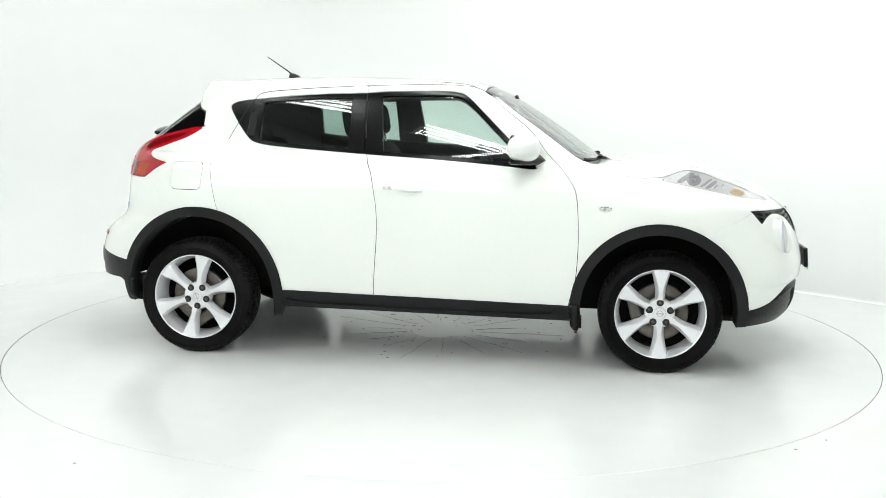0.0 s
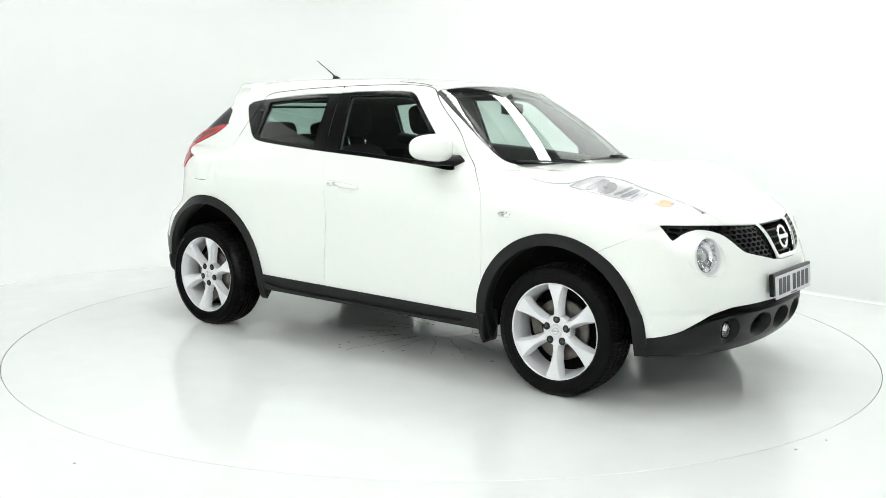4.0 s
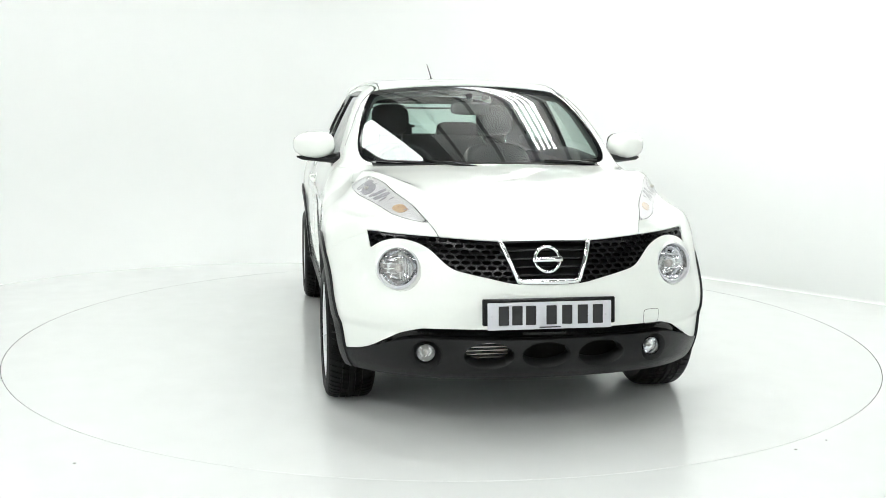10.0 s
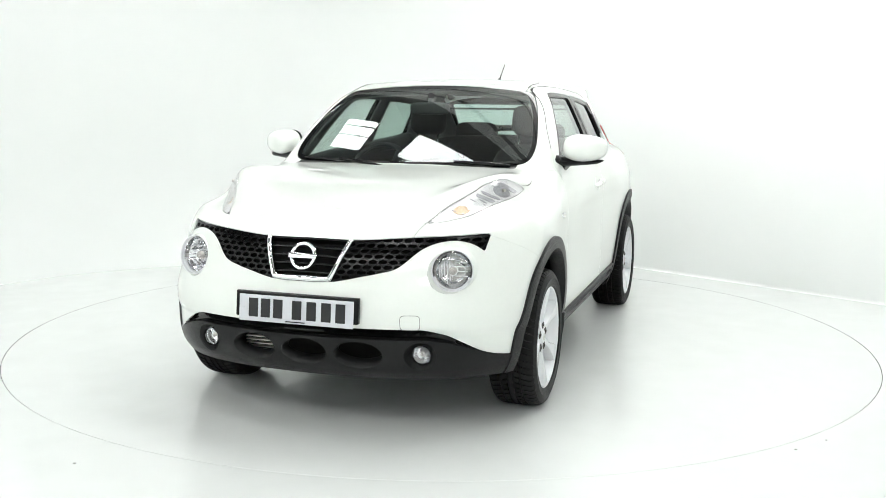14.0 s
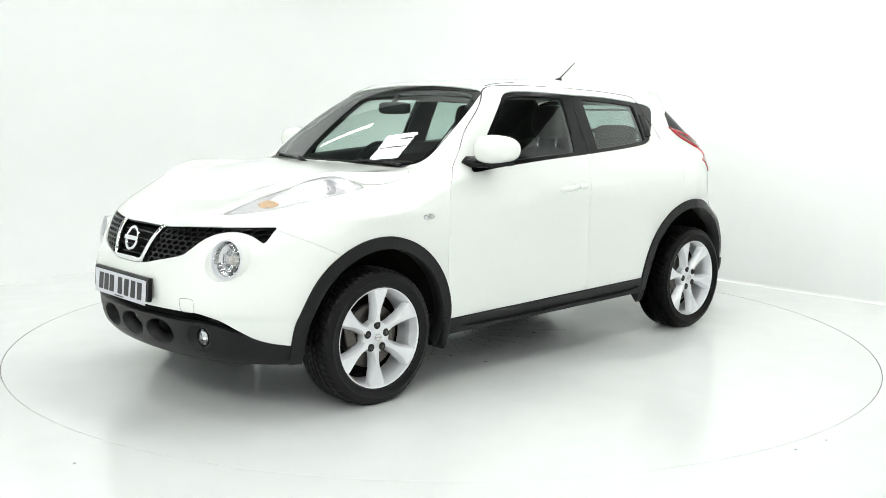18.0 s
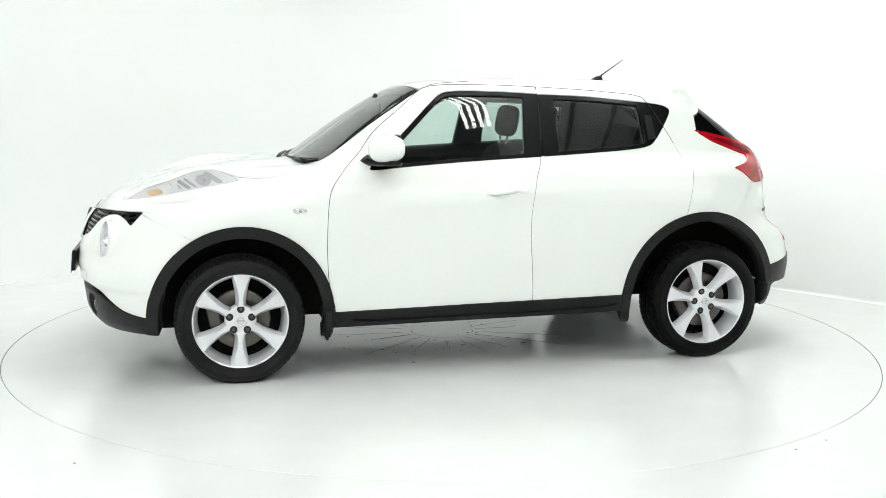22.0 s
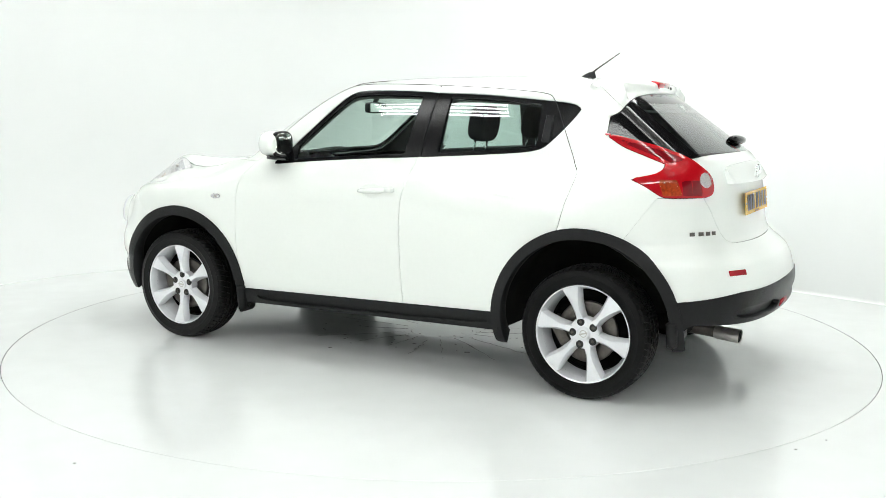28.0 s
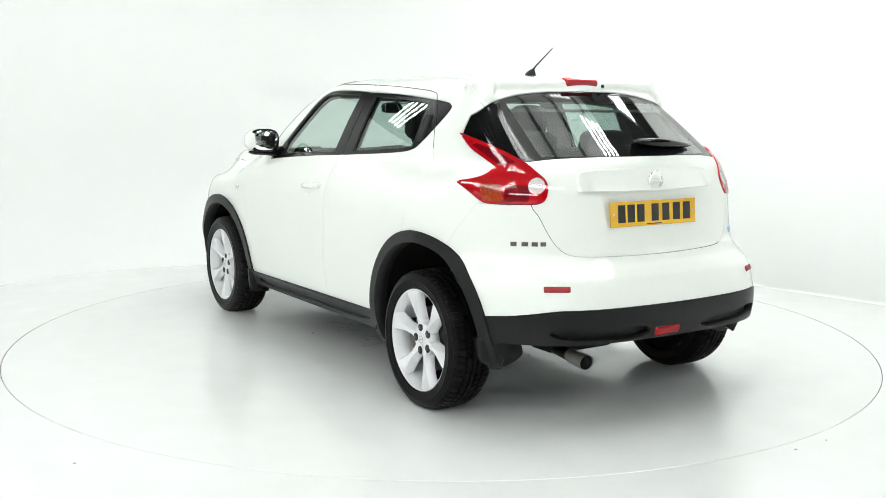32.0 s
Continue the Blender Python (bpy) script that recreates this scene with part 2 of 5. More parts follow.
def surface_net(step):
    """Triangles on the body's surface, about one step in size."""
    ax = np.arange(-2.12, 2.2, step)
    ay = np.arange(-1.0 - step / 2, 1.0 + step, step)
    az = np.arange(0.14, 1.62, step)
    v = np.empty((len(ax), len(ay), len(az)))
    yy, zz = np.meshgrid(ay, az, indexing="ij")
    for i, xv in enumerate(ax):
        v[i] = body_field(np.full_like(yy, xv), yy, zz)
    s = v < 0
    c = s[:-1, :-1, :-1].astype(np.int8)
    tot = np.zeros(c.shape, np.int8)
    for i in (0, 1):
        for j in (0, 1):
            for k in (0, 1):
                tot += s[i:i + c.shape[0], j:j + c.shape[1], k:k + c.shape[2]]
    live = (tot > 0) & (tot < 8)
    num = np.full(c.shape, -1, np.int64)
    num[live] = np.arange(live.sum())
    ci = np.argwhere(live)
    p = np.stack([ax[ci[:, 0]], ay[ci[:, 1]], az[ci[:, 2]]], 1) + step / 2
    p = settle(p, 7)
    quads = []
    n = s.shape
    for d in range(3):
        lo = [slice(1, m - 1) for m in n]
        hi = [slice(1, m - 1) for m in n]
        lo[d], hi[d] = slice(0, n[d] - 1), slice(1, n[d])
        a, b = s[tuple(lo)], s[tuple(hi)]
        for flip, hit in ((False, a & ~b), (True, ~a & b)):
            e = np.argwhere(hit)
            o = [1, 1, 1]
            o[d] = 0
            e = e + np.array(o)
            u, w = [(1, 2), (2, 0), (0, 1)][d]
            ring = []
            for du, dw in ((0, 0), (-1, 0), (-1, -1), (0, -1)):
                q = e.copy()
                q[:, u] += du
                q[:, w] += dw
                ring.append(num[q[:, 0], q[:, 1], q[:, 2]])
            ring = np.stack(ring, 1)
            quads.append(ring[:, ::-1] if flip else ring)
    q = np.concatenate(quads)
    q = q[(q >= 0).all(1)]
    d1 = np.linalg.norm(p[q[:, 0]] - p[q[:, 2]], axis=1)
    d2 = np.linalg.norm(p[q[:, 1]] - p[q[:, 3]], axis=1)
    t = np.where((d1 <= d2)[:, None, None], np.stack([q[:, [0, 1, 2]], q[:, [0, 2, 3]]], 1), np.stack([q[:, [0, 1, 3]], q[:, [1, 2, 3]]], 1))
    return p, t.reshape(-1, 3)


def tidy(p, t):
    used, inv = np.unique(t, return_inverse=True)
    return p[used], inv.reshape(-1, 3)


def clip(p, t, f):
    """The part of the triangles where the field f (one value a point) is below zero."""
    inside = f < 0
    cnt = inside[t].sum(1)
    keep = [t[cnt == 3]]
    extra, index = [], {}

    def cut(i, j):
        key = (i, j) if i < j else (j, i)
        if key not in index:
            i, j = key
            r = f[i] / (f[i] - f[j])
            index[key] = len(p) + len(extra)
            extra.append(p[i] + r * (p[j] - p[i]))
        return index[key]
    made = []
    for a, b, c in t[(cnt == 1) | (cnt == 2)].tolist():
        ia, ib, ic = inside[a], inside[b], inside[c]
        while not (ia and not ic) or (ia and ib and ic):
            a, b, c, ia, ib, ic = b, c, a, ib, ic, ia
        if ib:
            x, y = cut(b, c), cut(c, a)
            made += [(a, b, x), (a, x, y)]
        else:
            made.append((a, cut(a, b), cut(c, a)))
    if made:
        keep.append(np.array(made, np.int64))
    pts = np.concatenate([p, np.array(extra)]) if extra else p
    return tidy(pts, np.concatenate(keep))


def outline(points, closed=True, per=8):
    """A smooth line through control points; a doubled point makes a corner."""
    k = [np.array(q, float) for q in points]
    n, out = len(k), []
    for i in range(n if closed else n - 1):
        p0, p1, p2, p3 = (k[(i + d) % n] if closed else k[min(max(i + d, 0), n - 1)] for d in (-1, 0, 1, 2))
        if np.allclose(p1, p2):
            continue
        m1, m2 = (p2 - p0) / 2, (p3 - p1) / 2
        if np.allclose(p0, p1):
            m1 = (p2 - p1) * 0.6
        if np.allclose(p2, p3):
            m2 = (p2 - p1) * 0.6
        for s in np.arange(per) / per:
            out.append((2 * s ** 3 - 3 * s ** 2 + 1) * p1 + (s ** 3 - 2 * s ** 2 + s) * m1 + (3 * s ** 2 - 2 * s ** 3) * p2 + (s ** 3 - s ** 2) * m2)
    if not closed:
        out.append(k[-1])
    return np.array(out)


def inside_of(line, u, v):
    """Signed distance to a closed outline, below zero inside."""
    a, b = line, np.roll(line, -1, 0)
    best, sign = np.full(u.shape, 1e9), np.ones(u.shape)
    for (x0, y0), (x1, y1) in zip(a, b):
        ex, ey = x1 - x0, y1 - y0
        wx, wy = u - x0, v - y0
        t = np.clip((wx * ex + wy * ey) / (ex * ex + ey * ey + 1e-12), 0, 1)
        best = np.minimum(best, (wx - ex * t) ** 2 + (wy - ey * t) ** 2)
        c1, c2, c3 = v >= y0, v < y1, ex * wy > ey * wx
        sign = np.where((c1 & c2 & c3) | (~c1 & ~c2 & ~c3), -sign, sign)
    return sign * np.sqrt(best)


# ---- helpers for parts ----
def part(name, data, mat, parent, label=""):
    """Links a mesh (or a bmesh) as one part under a thing or a part."""
    if isinstance(data, bmesh.types.BMesh):
        me = bpy.data.meshes.new(name)
        bmesh.ops.recalc_face_normals(data, faces=data.faces)
        data.to_mesh(me)
        data.free()
        data = me
    if not data.materials:
        data.materials.append(mat)
    ob = new(name, data)
    ob.parent = parent
    if parent is not None and parent.get("shift"):
        ob.location = (AXLE_SHIFT[0], AXLE_SHIFT[1], 0)
    if label:
        ob["label"] = label
    return ob


def mesh_of(name, p, faces, normals=None, smooth=True):
    me = bpy.data.meshes.new(name)
    me.from_pydata([tuple(q) for q in p], [], [tuple(f) for f in faces])
    if smooth:
        me.polygons.foreach_set("use_smooth", [True] * len(me.polygons))
    me.update()
    if normals is not None:
        me.normals_split_custom_set_from_vertices([tuple(n) for n in normals])
    return me


def rim_edges(t):
    e = np.concatenate([t[:, [0, 1]], t[:, [1, 2]], t[:, [2, 0]]])
    key = np.sort(e, 1)
    _, idx, cnt = np.unique(key, axis=0, return_index=True, return_counts=True)
    return e[idx[cnt == 1]]


def panel(name, p, t, mat, parent, lip=0.008, lift=0.0, label=""):
    """A body panel cut from the outer form, with a lip folded inwards along its edge."""
    p = settle(p, 2)
    n = body_slope(p)
    n /= np.maximum(np.linalg.norm(n, axis=1, keepdims=True), 1e-6)
    q = p + n * lift
    e = rim_edges(t)
    ids, inv = np.unique(e, return_inverse=True)
    inv = inv.reshape(-1, 2)
    base = len(q)
    top = q[ids]
    low = top - n[ids] * (lip + max(lift, 0))
    verts = np.concatenate([q, top, low])
    k = len(ids)
    quads = [(base + a, base + k + a, base + k + b, base + b) for a, b in inv.tolist()]
    # wall normals
    wall = np.zeros((k, 3))
    for a, b in inv.tolist():
        d = np.cross(top[b] - top[a], n[ids[a]])
        wall[a] += d
        wall[b] += d
    wall /= np.maximum(np.linalg.norm(wall, axis=1, keepdims=True), 1e-9)
    if lip < 0:
        wall = -wall
    edge_n = wall * 0.75 + n[ids] * 0.66
    normals = np.concatenate([n, edge_n, wall])
    me = mesh_of(name, verts, t.tolist() + quads, normals)
    return part(name, me, mat, parent, label)


def box(bm, c, size, turn=None, bevel=0.0, seg=2):
    m = Matrix.Translation(c) @ (turn.to_4x4() if turn is not None else Matrix.Identity(4)) @ Matrix.Diagonal((*size, 1))
    r = bmesh.ops.create_cube(bm, size=1.0, matrix=m)
    if bevel:
        es = list({e for v in r["verts"] for e in v.link_edges})
        bmesh.ops.bevel(bm, geom=es, offset=bevel, segments=seg, affect="EDGES", profile=0.5)
    return r


def tube(bm, pts, r, n=8, cap=True, flat=1.0):
    """A round bar along points; r one radius or one for each."""
    pts = [Vector(q) for q in pts]
    rr = r if isinstance(r, (list, tuple)) else [r] * len(pts)
    rings, up = [], Vector((0, 0, 1))
    for i, q in enumerate(pts):
        d = (pts[min(i + 1, len(pts) - 1)] - pts[max(i - 1, 0)]).normalized()
        if abs(d.dot(up)) > 0.95:
            up = Vector((1, 0, 0))
        u = d.cross(up).normalized()
        w = u.cross(d).normalized()
        rings.append([bm.verts.new(q + (u * math.cos(a) + w * math.sin(a) * flat) * rr[i]) for a in [2 * math.pi * j / n for j in range(n)]])
    for a, b in zip(rings, rings[1:]):
        for j in range(n):
            bm.faces.new((a[j], a[(j + 1) % n], b[(j + 1) % n], b[j]))
    if cap:
        bm.faces.new(rings[0][::-1])
        bm.faces.new(rings[-1])
    return rings


def lathe(bm, profile, n=48, axis="y", centre=(0, 0, 0), closed=False):
    """Turns a profile of (radius, along) about an axis."""
    c = Vector(centre)
    rings = []
    for r, h in profile:
        ring = []
        for j in range(n):
            a = 2 * math.pi * j / n
            u, w = r * math.cos(a), r * math.sin(a)
            ring.append(bm.verts.new(c + (Vector((u, h, w)) if axis == "y" else Vector((h, u, w)) if axis == "x" else Vector((u, w, h)))))
        rings.append(ring)
    pairs = list(zip(rings, rings[1:])) + ([(rings[-1], rings[0])] if closed else [])
    for a, b in pairs:
        for j in range(n):
            bm.faces.new((a[j], a[(j + 1) % n], b[(j + 1) % n], b[j]))
    return rings


def smooth(bm, on=True):
    for f in bm.faces:
        f.smooth = on
    return bm


def shaded(ob, angle=40):
    """Smooth shading with edges kept where faces turn sharply."""
    me = ob.data
    bm = bmesh.new()
    bm.from_mesh(me)
    for f in bm.faces:
        f.smooth = True
    for e in bm.edges:
        e.smooth = len(e.link_faces) == 2 and e.calc_face_angle(0) < radians(angle)
    bm.to_mesh(me)
    bm.free()
    return ob


def slab(bm, line, place, thick, flip=False):
    """A plate from a closed 2D outline: place(u, v, depth) gives the point."""
    top = [bm.verts.new(place(u, v, 0.0)) for u, v in line]
    low = [bm.verts.new(place(u, v, thick)) for u, v in line]
    f1 = bm.faces.new(top)
    f2 = bm.faces.new(low[::-1])
    n = len(line)
    for i in range(n):
        bm.faces.new((top[i], low[i], low[(i + 1) % n], top[(i + 1) % n]))
    bmesh.ops.triangulate(bm, faces=[f1, f2])


# ---- the studio ----
def build_room():
    # plan of the white backdrop: a flat panel with a plain foot on one side, else a coved sweep
    line = outline([(4.6, -0.60), (4.6, -0.60), (3.17, 0.94), (1.60, 2.61), (1.60, 2.61), (0.9, 3.15), (-0.4, 3.5), (-2.2, 3.4), (-3.8, 2.4), (-4.6, 0.6), (-4.8, -2.0), (-4.6, -5.0),
                    (-3.6, -7.6), (-1.0, -8.6), (1.6, -8.4), (3.8, -7.2), (4.8, -5.0), (5.0, -2.5), (4.6, -0.60)], closed=False, per=10)
    high = 3.3
    bm = bmesh.new()
    rows = []
    nl = len(line)
    for i, (x, y) in enumerate(line):
        a, b = line[max(i - 1, 0)], line[min(i + 1, nl - 1)]
        d = np.array(b) - np.array(a)
        d = d / max(np.linalg.norm(d), 1e-6)
        out = np.array((d[1], -d[0]))
        if out @ np.array((x, y + 2.0)) < 0:
            out = -out
        k = 1.0 - float(ramp(x, 0.9, 1.6)) * float(ramp(y, -0.9, -0.5)) if x > 0 else 1.0
        r = 0.02 + 0.9 * k
        ring = [bm.verts.new((x - out[0] * (r + 0.03), y - out[1] * (r + 0.03), -0.004))]
        for s in range(9):
            th = math.pi / 2 * s / 8
            ring.append(bm.verts.new((x - out[0] * r * (1 - math.sin(th)), y - out[1] * r * (1 - math.sin(th)), 0.0015 + r * (1 - math.cos(th)))))
        ring.append(bm.verts.new((x, y, high)))
        ring.append(bm.verts.new((x + out[0] * 0.1, y + out[1] * 0.1, high)))
        ring.append(bm.verts.new((x + out[0] * 0.1, y + out[1] * 0.1, -0.01)))
        rows.append(ring)
    for a, b in zip(rows, rows[1:]):
        for u in range(len(a) - 1):
            bm.faces.new((a[u], b[u], b[u + 1], a[u + 1]))
    smooth(bm)
    wall = part("wall_backdrop", bm, WALL_PAINT, None)
    tagged(wall, "white painted studio backdrop, coved into the floor", "wall", kind="structure")

    # floor round the deck
    bm = bmesh.new()
    n = 192
    r0, r1 = 2.5026, 12.0
    ox, oy = 0.0002, -0.0016
    a = [bm.verts.new((ox + r0 * math.cos(2 * math.pi * i / n), oy + r0 * math.sin(2 * math.pi * i / n), 0)) for i in range(n)]
    b = [bm.verts.new((r1 * math.cos(2 * math.pi * i / n), r1 * math.sin(2 * math.pi * i / n), 0)) for i in range(n)]
    for i in range(n):
        j = (i + 1) % n
        bm.faces.new((a[i], b[i], b[j], a[j]))
    floor = part("floor", bm, FLOOR_PAINT, None)
    tagged(floor, "glossy white painted studio floor with scuffs", "floor", kind="structure")
    # lip and pit floor carry the gap's shade in their colour
    bm = bmesh.new()
    lathe(bm, [(r0, -0.0005), (r0, -0.05)], n, axis="z", centre=(ox, oy, 0))
    part("floor_lip", bm, EDGE_GREY, floor, "cut edge round the deck, coloured dark for the gap's shade")
    bm = bmesh.new()
    bmesh.ops.create_circle(bm, cap_ends=True, radius=2.6, segments=96, matrix=Matrix.Translation((0, 0, -0.05)))
    pit = part("pit_floor", bm, PIT, None)
    tagged(pit, "grey pit floor beneath the round deck, darkened for the gap", "floor", kind="structure")

    # small chips and scuffs in the floor paint
    rnd = random.Random(4)
    for x, y, s in ((-1.41, -2.35, 0.008), (1.45, -2.12, 0.006), (1.62, -2.0, 0.005)):
        bm = bmesh.new()
        pts = [(x + s * rnd.uniform(0.6, 1.2) * math.cos(k * math.pi / 4), y + s * rnd.uniform(0.6, 1.2) * math.sin(k * math.pi / 4)) for k in range(8)]
        slab(bm, pts, lambda u, v, d: (u, v, 0.0012 - d), 0.0012)
        tagged(part("floor_chip", bm, GROOVE, None), "small dark chip in the white floor paint", "floor mark")

    # shed roof above the backdrop
    bm = bmesh.new()
    prev = None
    for i in range(36):
        x = -10.5 + 0.6 * i
        z = 4.45 + (0.03 if i % 2 else 0.0)
        pair = [bm.verts.new((x, -13.5, z)), bm.verts.new((x, 10, z))]
        if prev:
            bm.faces.new((prev[0], pair[0], pair[1], prev[1]))
        prev = pair
    roof = part("ceiling", bm, ROOF_DARK, None)
    tagged(roof, "dark corrugated shed roof", "ceiling", kind="structure")
    bm = bmesh.new()
    box(bm, (0, 0, 0), (12.0, 2.24, 0.012))
    bay = tagged(part("ceiling_bay", bm, ROOF_SHEET, None), "pale grey sheeted bay of the shed roof", "ceiling", kind="structure")
    bay.location, bay.rotation_euler = (1.06, 0.66, 4.42), (0, 0, radians(122))
    bm = bmesh.new()
    for sx in (-1, 1):
        box(bm, (sx * 9.05, -2, 2.25), (0.1, 22.2, 4.6))
    for y in (-13.05, 9.05):
        box(bm, (0, y, 2.25), (18, 0.1, 4.6))
    tagged(part("wall_shed", bm, ROOF_STEEL, None), "dark outer shed walls", "wall", kind="structure")
    beam = None
    for k in range(-9, 10):
        c, turn = k * 0.62, radians(118)
        ob = None
        if beam is None:
            bm = bmesh.new()
            box(bm, (0, 0, 0), (14.0, 0.045, 0.09))
            ob = beam = tagged(part("roof_beam", bm, ROOF_STEEL, None), "dark steel purlin under grey sheeting", "beam", group="roof beams")
        else:
            ob = beam.copy()
            scene.collection.objects.link(ob)
        ob.location = (c * math.sin(turn), -2.0 - c * math.cos(turn), 4.40)
        ob.rotation_euler = (0, 0, turn)
    # added glowing sheets below the roof, for bright fixtures mirrored in the glass
    for x, y, w, d, r in ((-0.49, -0.355, 1.35, 0.46, -50), (-1.52, 1.08, 0.62, 0.10, 134), (-1.62, 0.96, 0.62, 0.16, 134), (-1.78, 0.79, 0.62, 0.26, 134), (-2.45, 2.75, 1.5, 0.08, 135)):
        bm = bmesh.new()
        box(bm, (0, 0, 0), (w, d, 0.02), bevel=0.004)
        ob = tagged(part("skylight", bm, GLOW_SHEET, None), "glowing sheet standing in for a lamp fixture mirrored in the glass", "skylight", group="skylights")
        ob.location, ob.rotation_euler = (x, y, 3.78), (0, 0, radians(r))


def build_lights():
    """Banks of bare tubes hung in a ring round the deck; five are added, unseen fill."""
    # added fill: both at y -5.6, y -7.3, and left y -3.6, -5.2
    for bx, by, turn, long in ((0.95, 1.35, 118, 2.6), (2.35, -0.62, 122, 1.75), (1.03, -1.74, -60, 2.05), (-0.30, -3.28, -43, 1.8), (-2.15, -1.60, -32, 1.8), (-4.05, 1.30, -30, 1.9), (-2.2, -5.6, 0, 3.2), (2.2, -5.6, 0, 3.2), (0.0, -7.3, 0, 3.8), (-3.7, -3.6, -75, 2.4), (2.1, 2.35, 118, 2.6), (-3.3, -5.2, -45, 2.4)):
        root = new("light_bank")
        tagged(root, "bank of four white fluorescent tubes on a slim batten, some added as fill", "ceiling light", group="light banks")
        root.location, root.rotation_euler = (bx, by, 3.72), (0, 0, radians(turn))
        for e in (-1, 1):
            bm = bmesh.new()
            box(bm, (e * (long / 2 - 0.03), 0, 0.05), (0.05, 0.36, 0.05), bevel=0.01)
            part("batten", bm, WALL_PAINT, root)
        for k in range(4):
            bm = bmesh.new()
            tube(bm, [(-long / 2 + 0.05, -0.135 + 0.09 * k, 0.03), (long / 2 - 0.05, -0.135 + 0.09 * k, 0.03)], 0.022, 8)
            part("tube", smooth(bm), TUBE, root)
        for e in (-1, 1):
            bm = bmesh.new()
            tube(bm, [(e * (long / 2 - 0.03), 0, 0.07), (e * (long / 2 - 0.03), 0, 0.72)], 0.006, 6)
            part("hanger", bm, ROOF_STEEL, root)


def build_deck():
    root = new("turntable")
    tagged(root, "round white turntable deck with a worn centre hub", "turntable")
    bm = bmesh.new()
    n = 192
    prof = [(0.192, -0.012), (0.192, 0.0), (2.497, 0.0), (2.5, -0.0015)]
    lathe(bm, prof, n, axis="z")
    part("deck", bm, FLOOR_PAINT, root)
    bm = bmesh.new()
    lathe(bm, [(2.5, -0.0015), (2.5, -0.04)], n, axis="z")
    part("deck_edge", bm, EDGE_GREY, root, "deck edge coloured dark for the gap's shade")
    bm = bmesh.new()
    rings = lathe(bm, [(0.189, -0.012), (0.189, 0.0005), (0.1, 0.0008)], 72, axis="z")
    bm.faces.new(rings[-1])
    part("hub_plate", bm, FLOOR_PAINT, root, "scuffed white centre plate")
    bm = bmesh.new()
    lathe(bm, [(0.186, -0.012), (0.196, -0.012)], 72, axis="z")
    part("hub_gap", bm, GROOVE, root)
    rnd = random.Random(11)
    for i in range(18):
        a = 2 * math.pi * i / 18 + rnd.uniform(-0.03, 0.03)
        r0, r1 = 0.2 + rnd.uniform(0, 0.08), rnd.uniform(0.40, 0.78)
        m = 9
        pts = [(r0 + (r1 - r0) * k / m, rnd.uniform(-0.010, 0.010)) for k in range(m + 1)]
        bm = bmesh.new()
        ca, sa = math.cos(a), math.sin(a)
        wid = [0.0006 + 0.0016 * rnd.random() * (1 - k / m) for k in range(m + 1)]
        up = [(u, v + w) for (u, v), w in zip(pts, wid)]
        dn = [(u, v - w) for (u, v), w in zip(pts, wid)][::-1]
        slab(bm, up + dn, lambda u, v, d: (u * ca - v * sa, u * sa + v * ca, 0.0011 - d), 0.001)
        part("seam", bm, GROOVE, root, "dark cracked plate seam")
    for i in range(60):
        a, r = rnd.uniform(0, 6.28), rnd.uniform(0.12, 0.8)
        s = rnd.uniform(0.003, 0.011)
        x, y = r * math.cos(a), r * math.sin(a)
        bm = bmesh.new()
        slab(bm, [(x + s * rnd.uniform(0.5, 1.6) * math.cos(k * math.pi / 3), y + s * rnd.uniform(0.5, 1.2) * math.sin(k * math.pi / 3)) for k in range(6)],
             lambda u, v, d: (u, v, 0.0013 - d), 0.0012)
        part("chip", bm, GROOVE, root)
    return root


# ---- the car ----
HUB_Z, WHEEL_X, WHEEL_Y = 0.315, 1.266, 0.765
car = new("car")
car["shift"] = 1
tagged(car, "small white crossover hatchback with black wheel-arch cladding, parked on the turntable", "car")


class Shell:
    p, t = surface_net(0.017)


WHOLE = (Shell.p, Shell.t)


def take(field, gap=0.0016, drop=False):
    """Cuts a region out of the shell and returns it."""
    f = field(*Shell.p.T)
    got = None if drop else clip(Shell.p, Shell.t, f + gap)
    Shell.p, Shell.t = clip(Shell.p, Shell.t, gap - f)
    return got


def split(piece, field, gap=0.0):
    p, t = piece
    f = field(*p.T)
    return clip(p, t, f + gap), clip(p, t, gap - f)


def mx(*f):
    return np.maximum.reduce(np.broadcast_arrays(*f))


def side_only(s, f):
    return lambda x, y, z: mx(f(x, np.abs(y), z), -s * y)


ARCH = {1: (1.255, 0.318, 0.412, 0.468), -1: (-1.247, 0.335, 0.430, 0.482)}


def arch(e, which):
    cx, cz, r0, r1 = ARCH[e]
    r = r1 if which else r0
    return lambda x, a, z: mx(np.sqrt((np.abs(x - cx) * 1.02) ** 2 + (z - cz) ** 2) - r - 0.02 * np.clip(cz - z, 0, 1), 0.5 - np.abs(a))


for e in (1, -1):
    take(arch(e, 0), 0.0, drop=True)

pieces = {}
for e in (1, -1):
    for s in (1, -1):
        pieces["arch", e, s] = take(side_only(s, lambda x, a, z, e=e: mx(arch(e, 1)(x, a, z), 0.215 + (0.050 if e < 0 else 0.0) * ramp(-x, 1.3, 1.5) + 0.038 * ramp(x, 1.3, 1.5) - z)), 0.001)


def sill_line(x):
    return 0.350 - 0.020 * x


for s in (1, -1):
    pieces["sill", s] = take(side_only(s, lambda x, a, z: mx(z - sill_line(x), 0.264 - 0.014 * x - z, np.abs(x) - 0.95, 0.55 - a)), 0.0015)

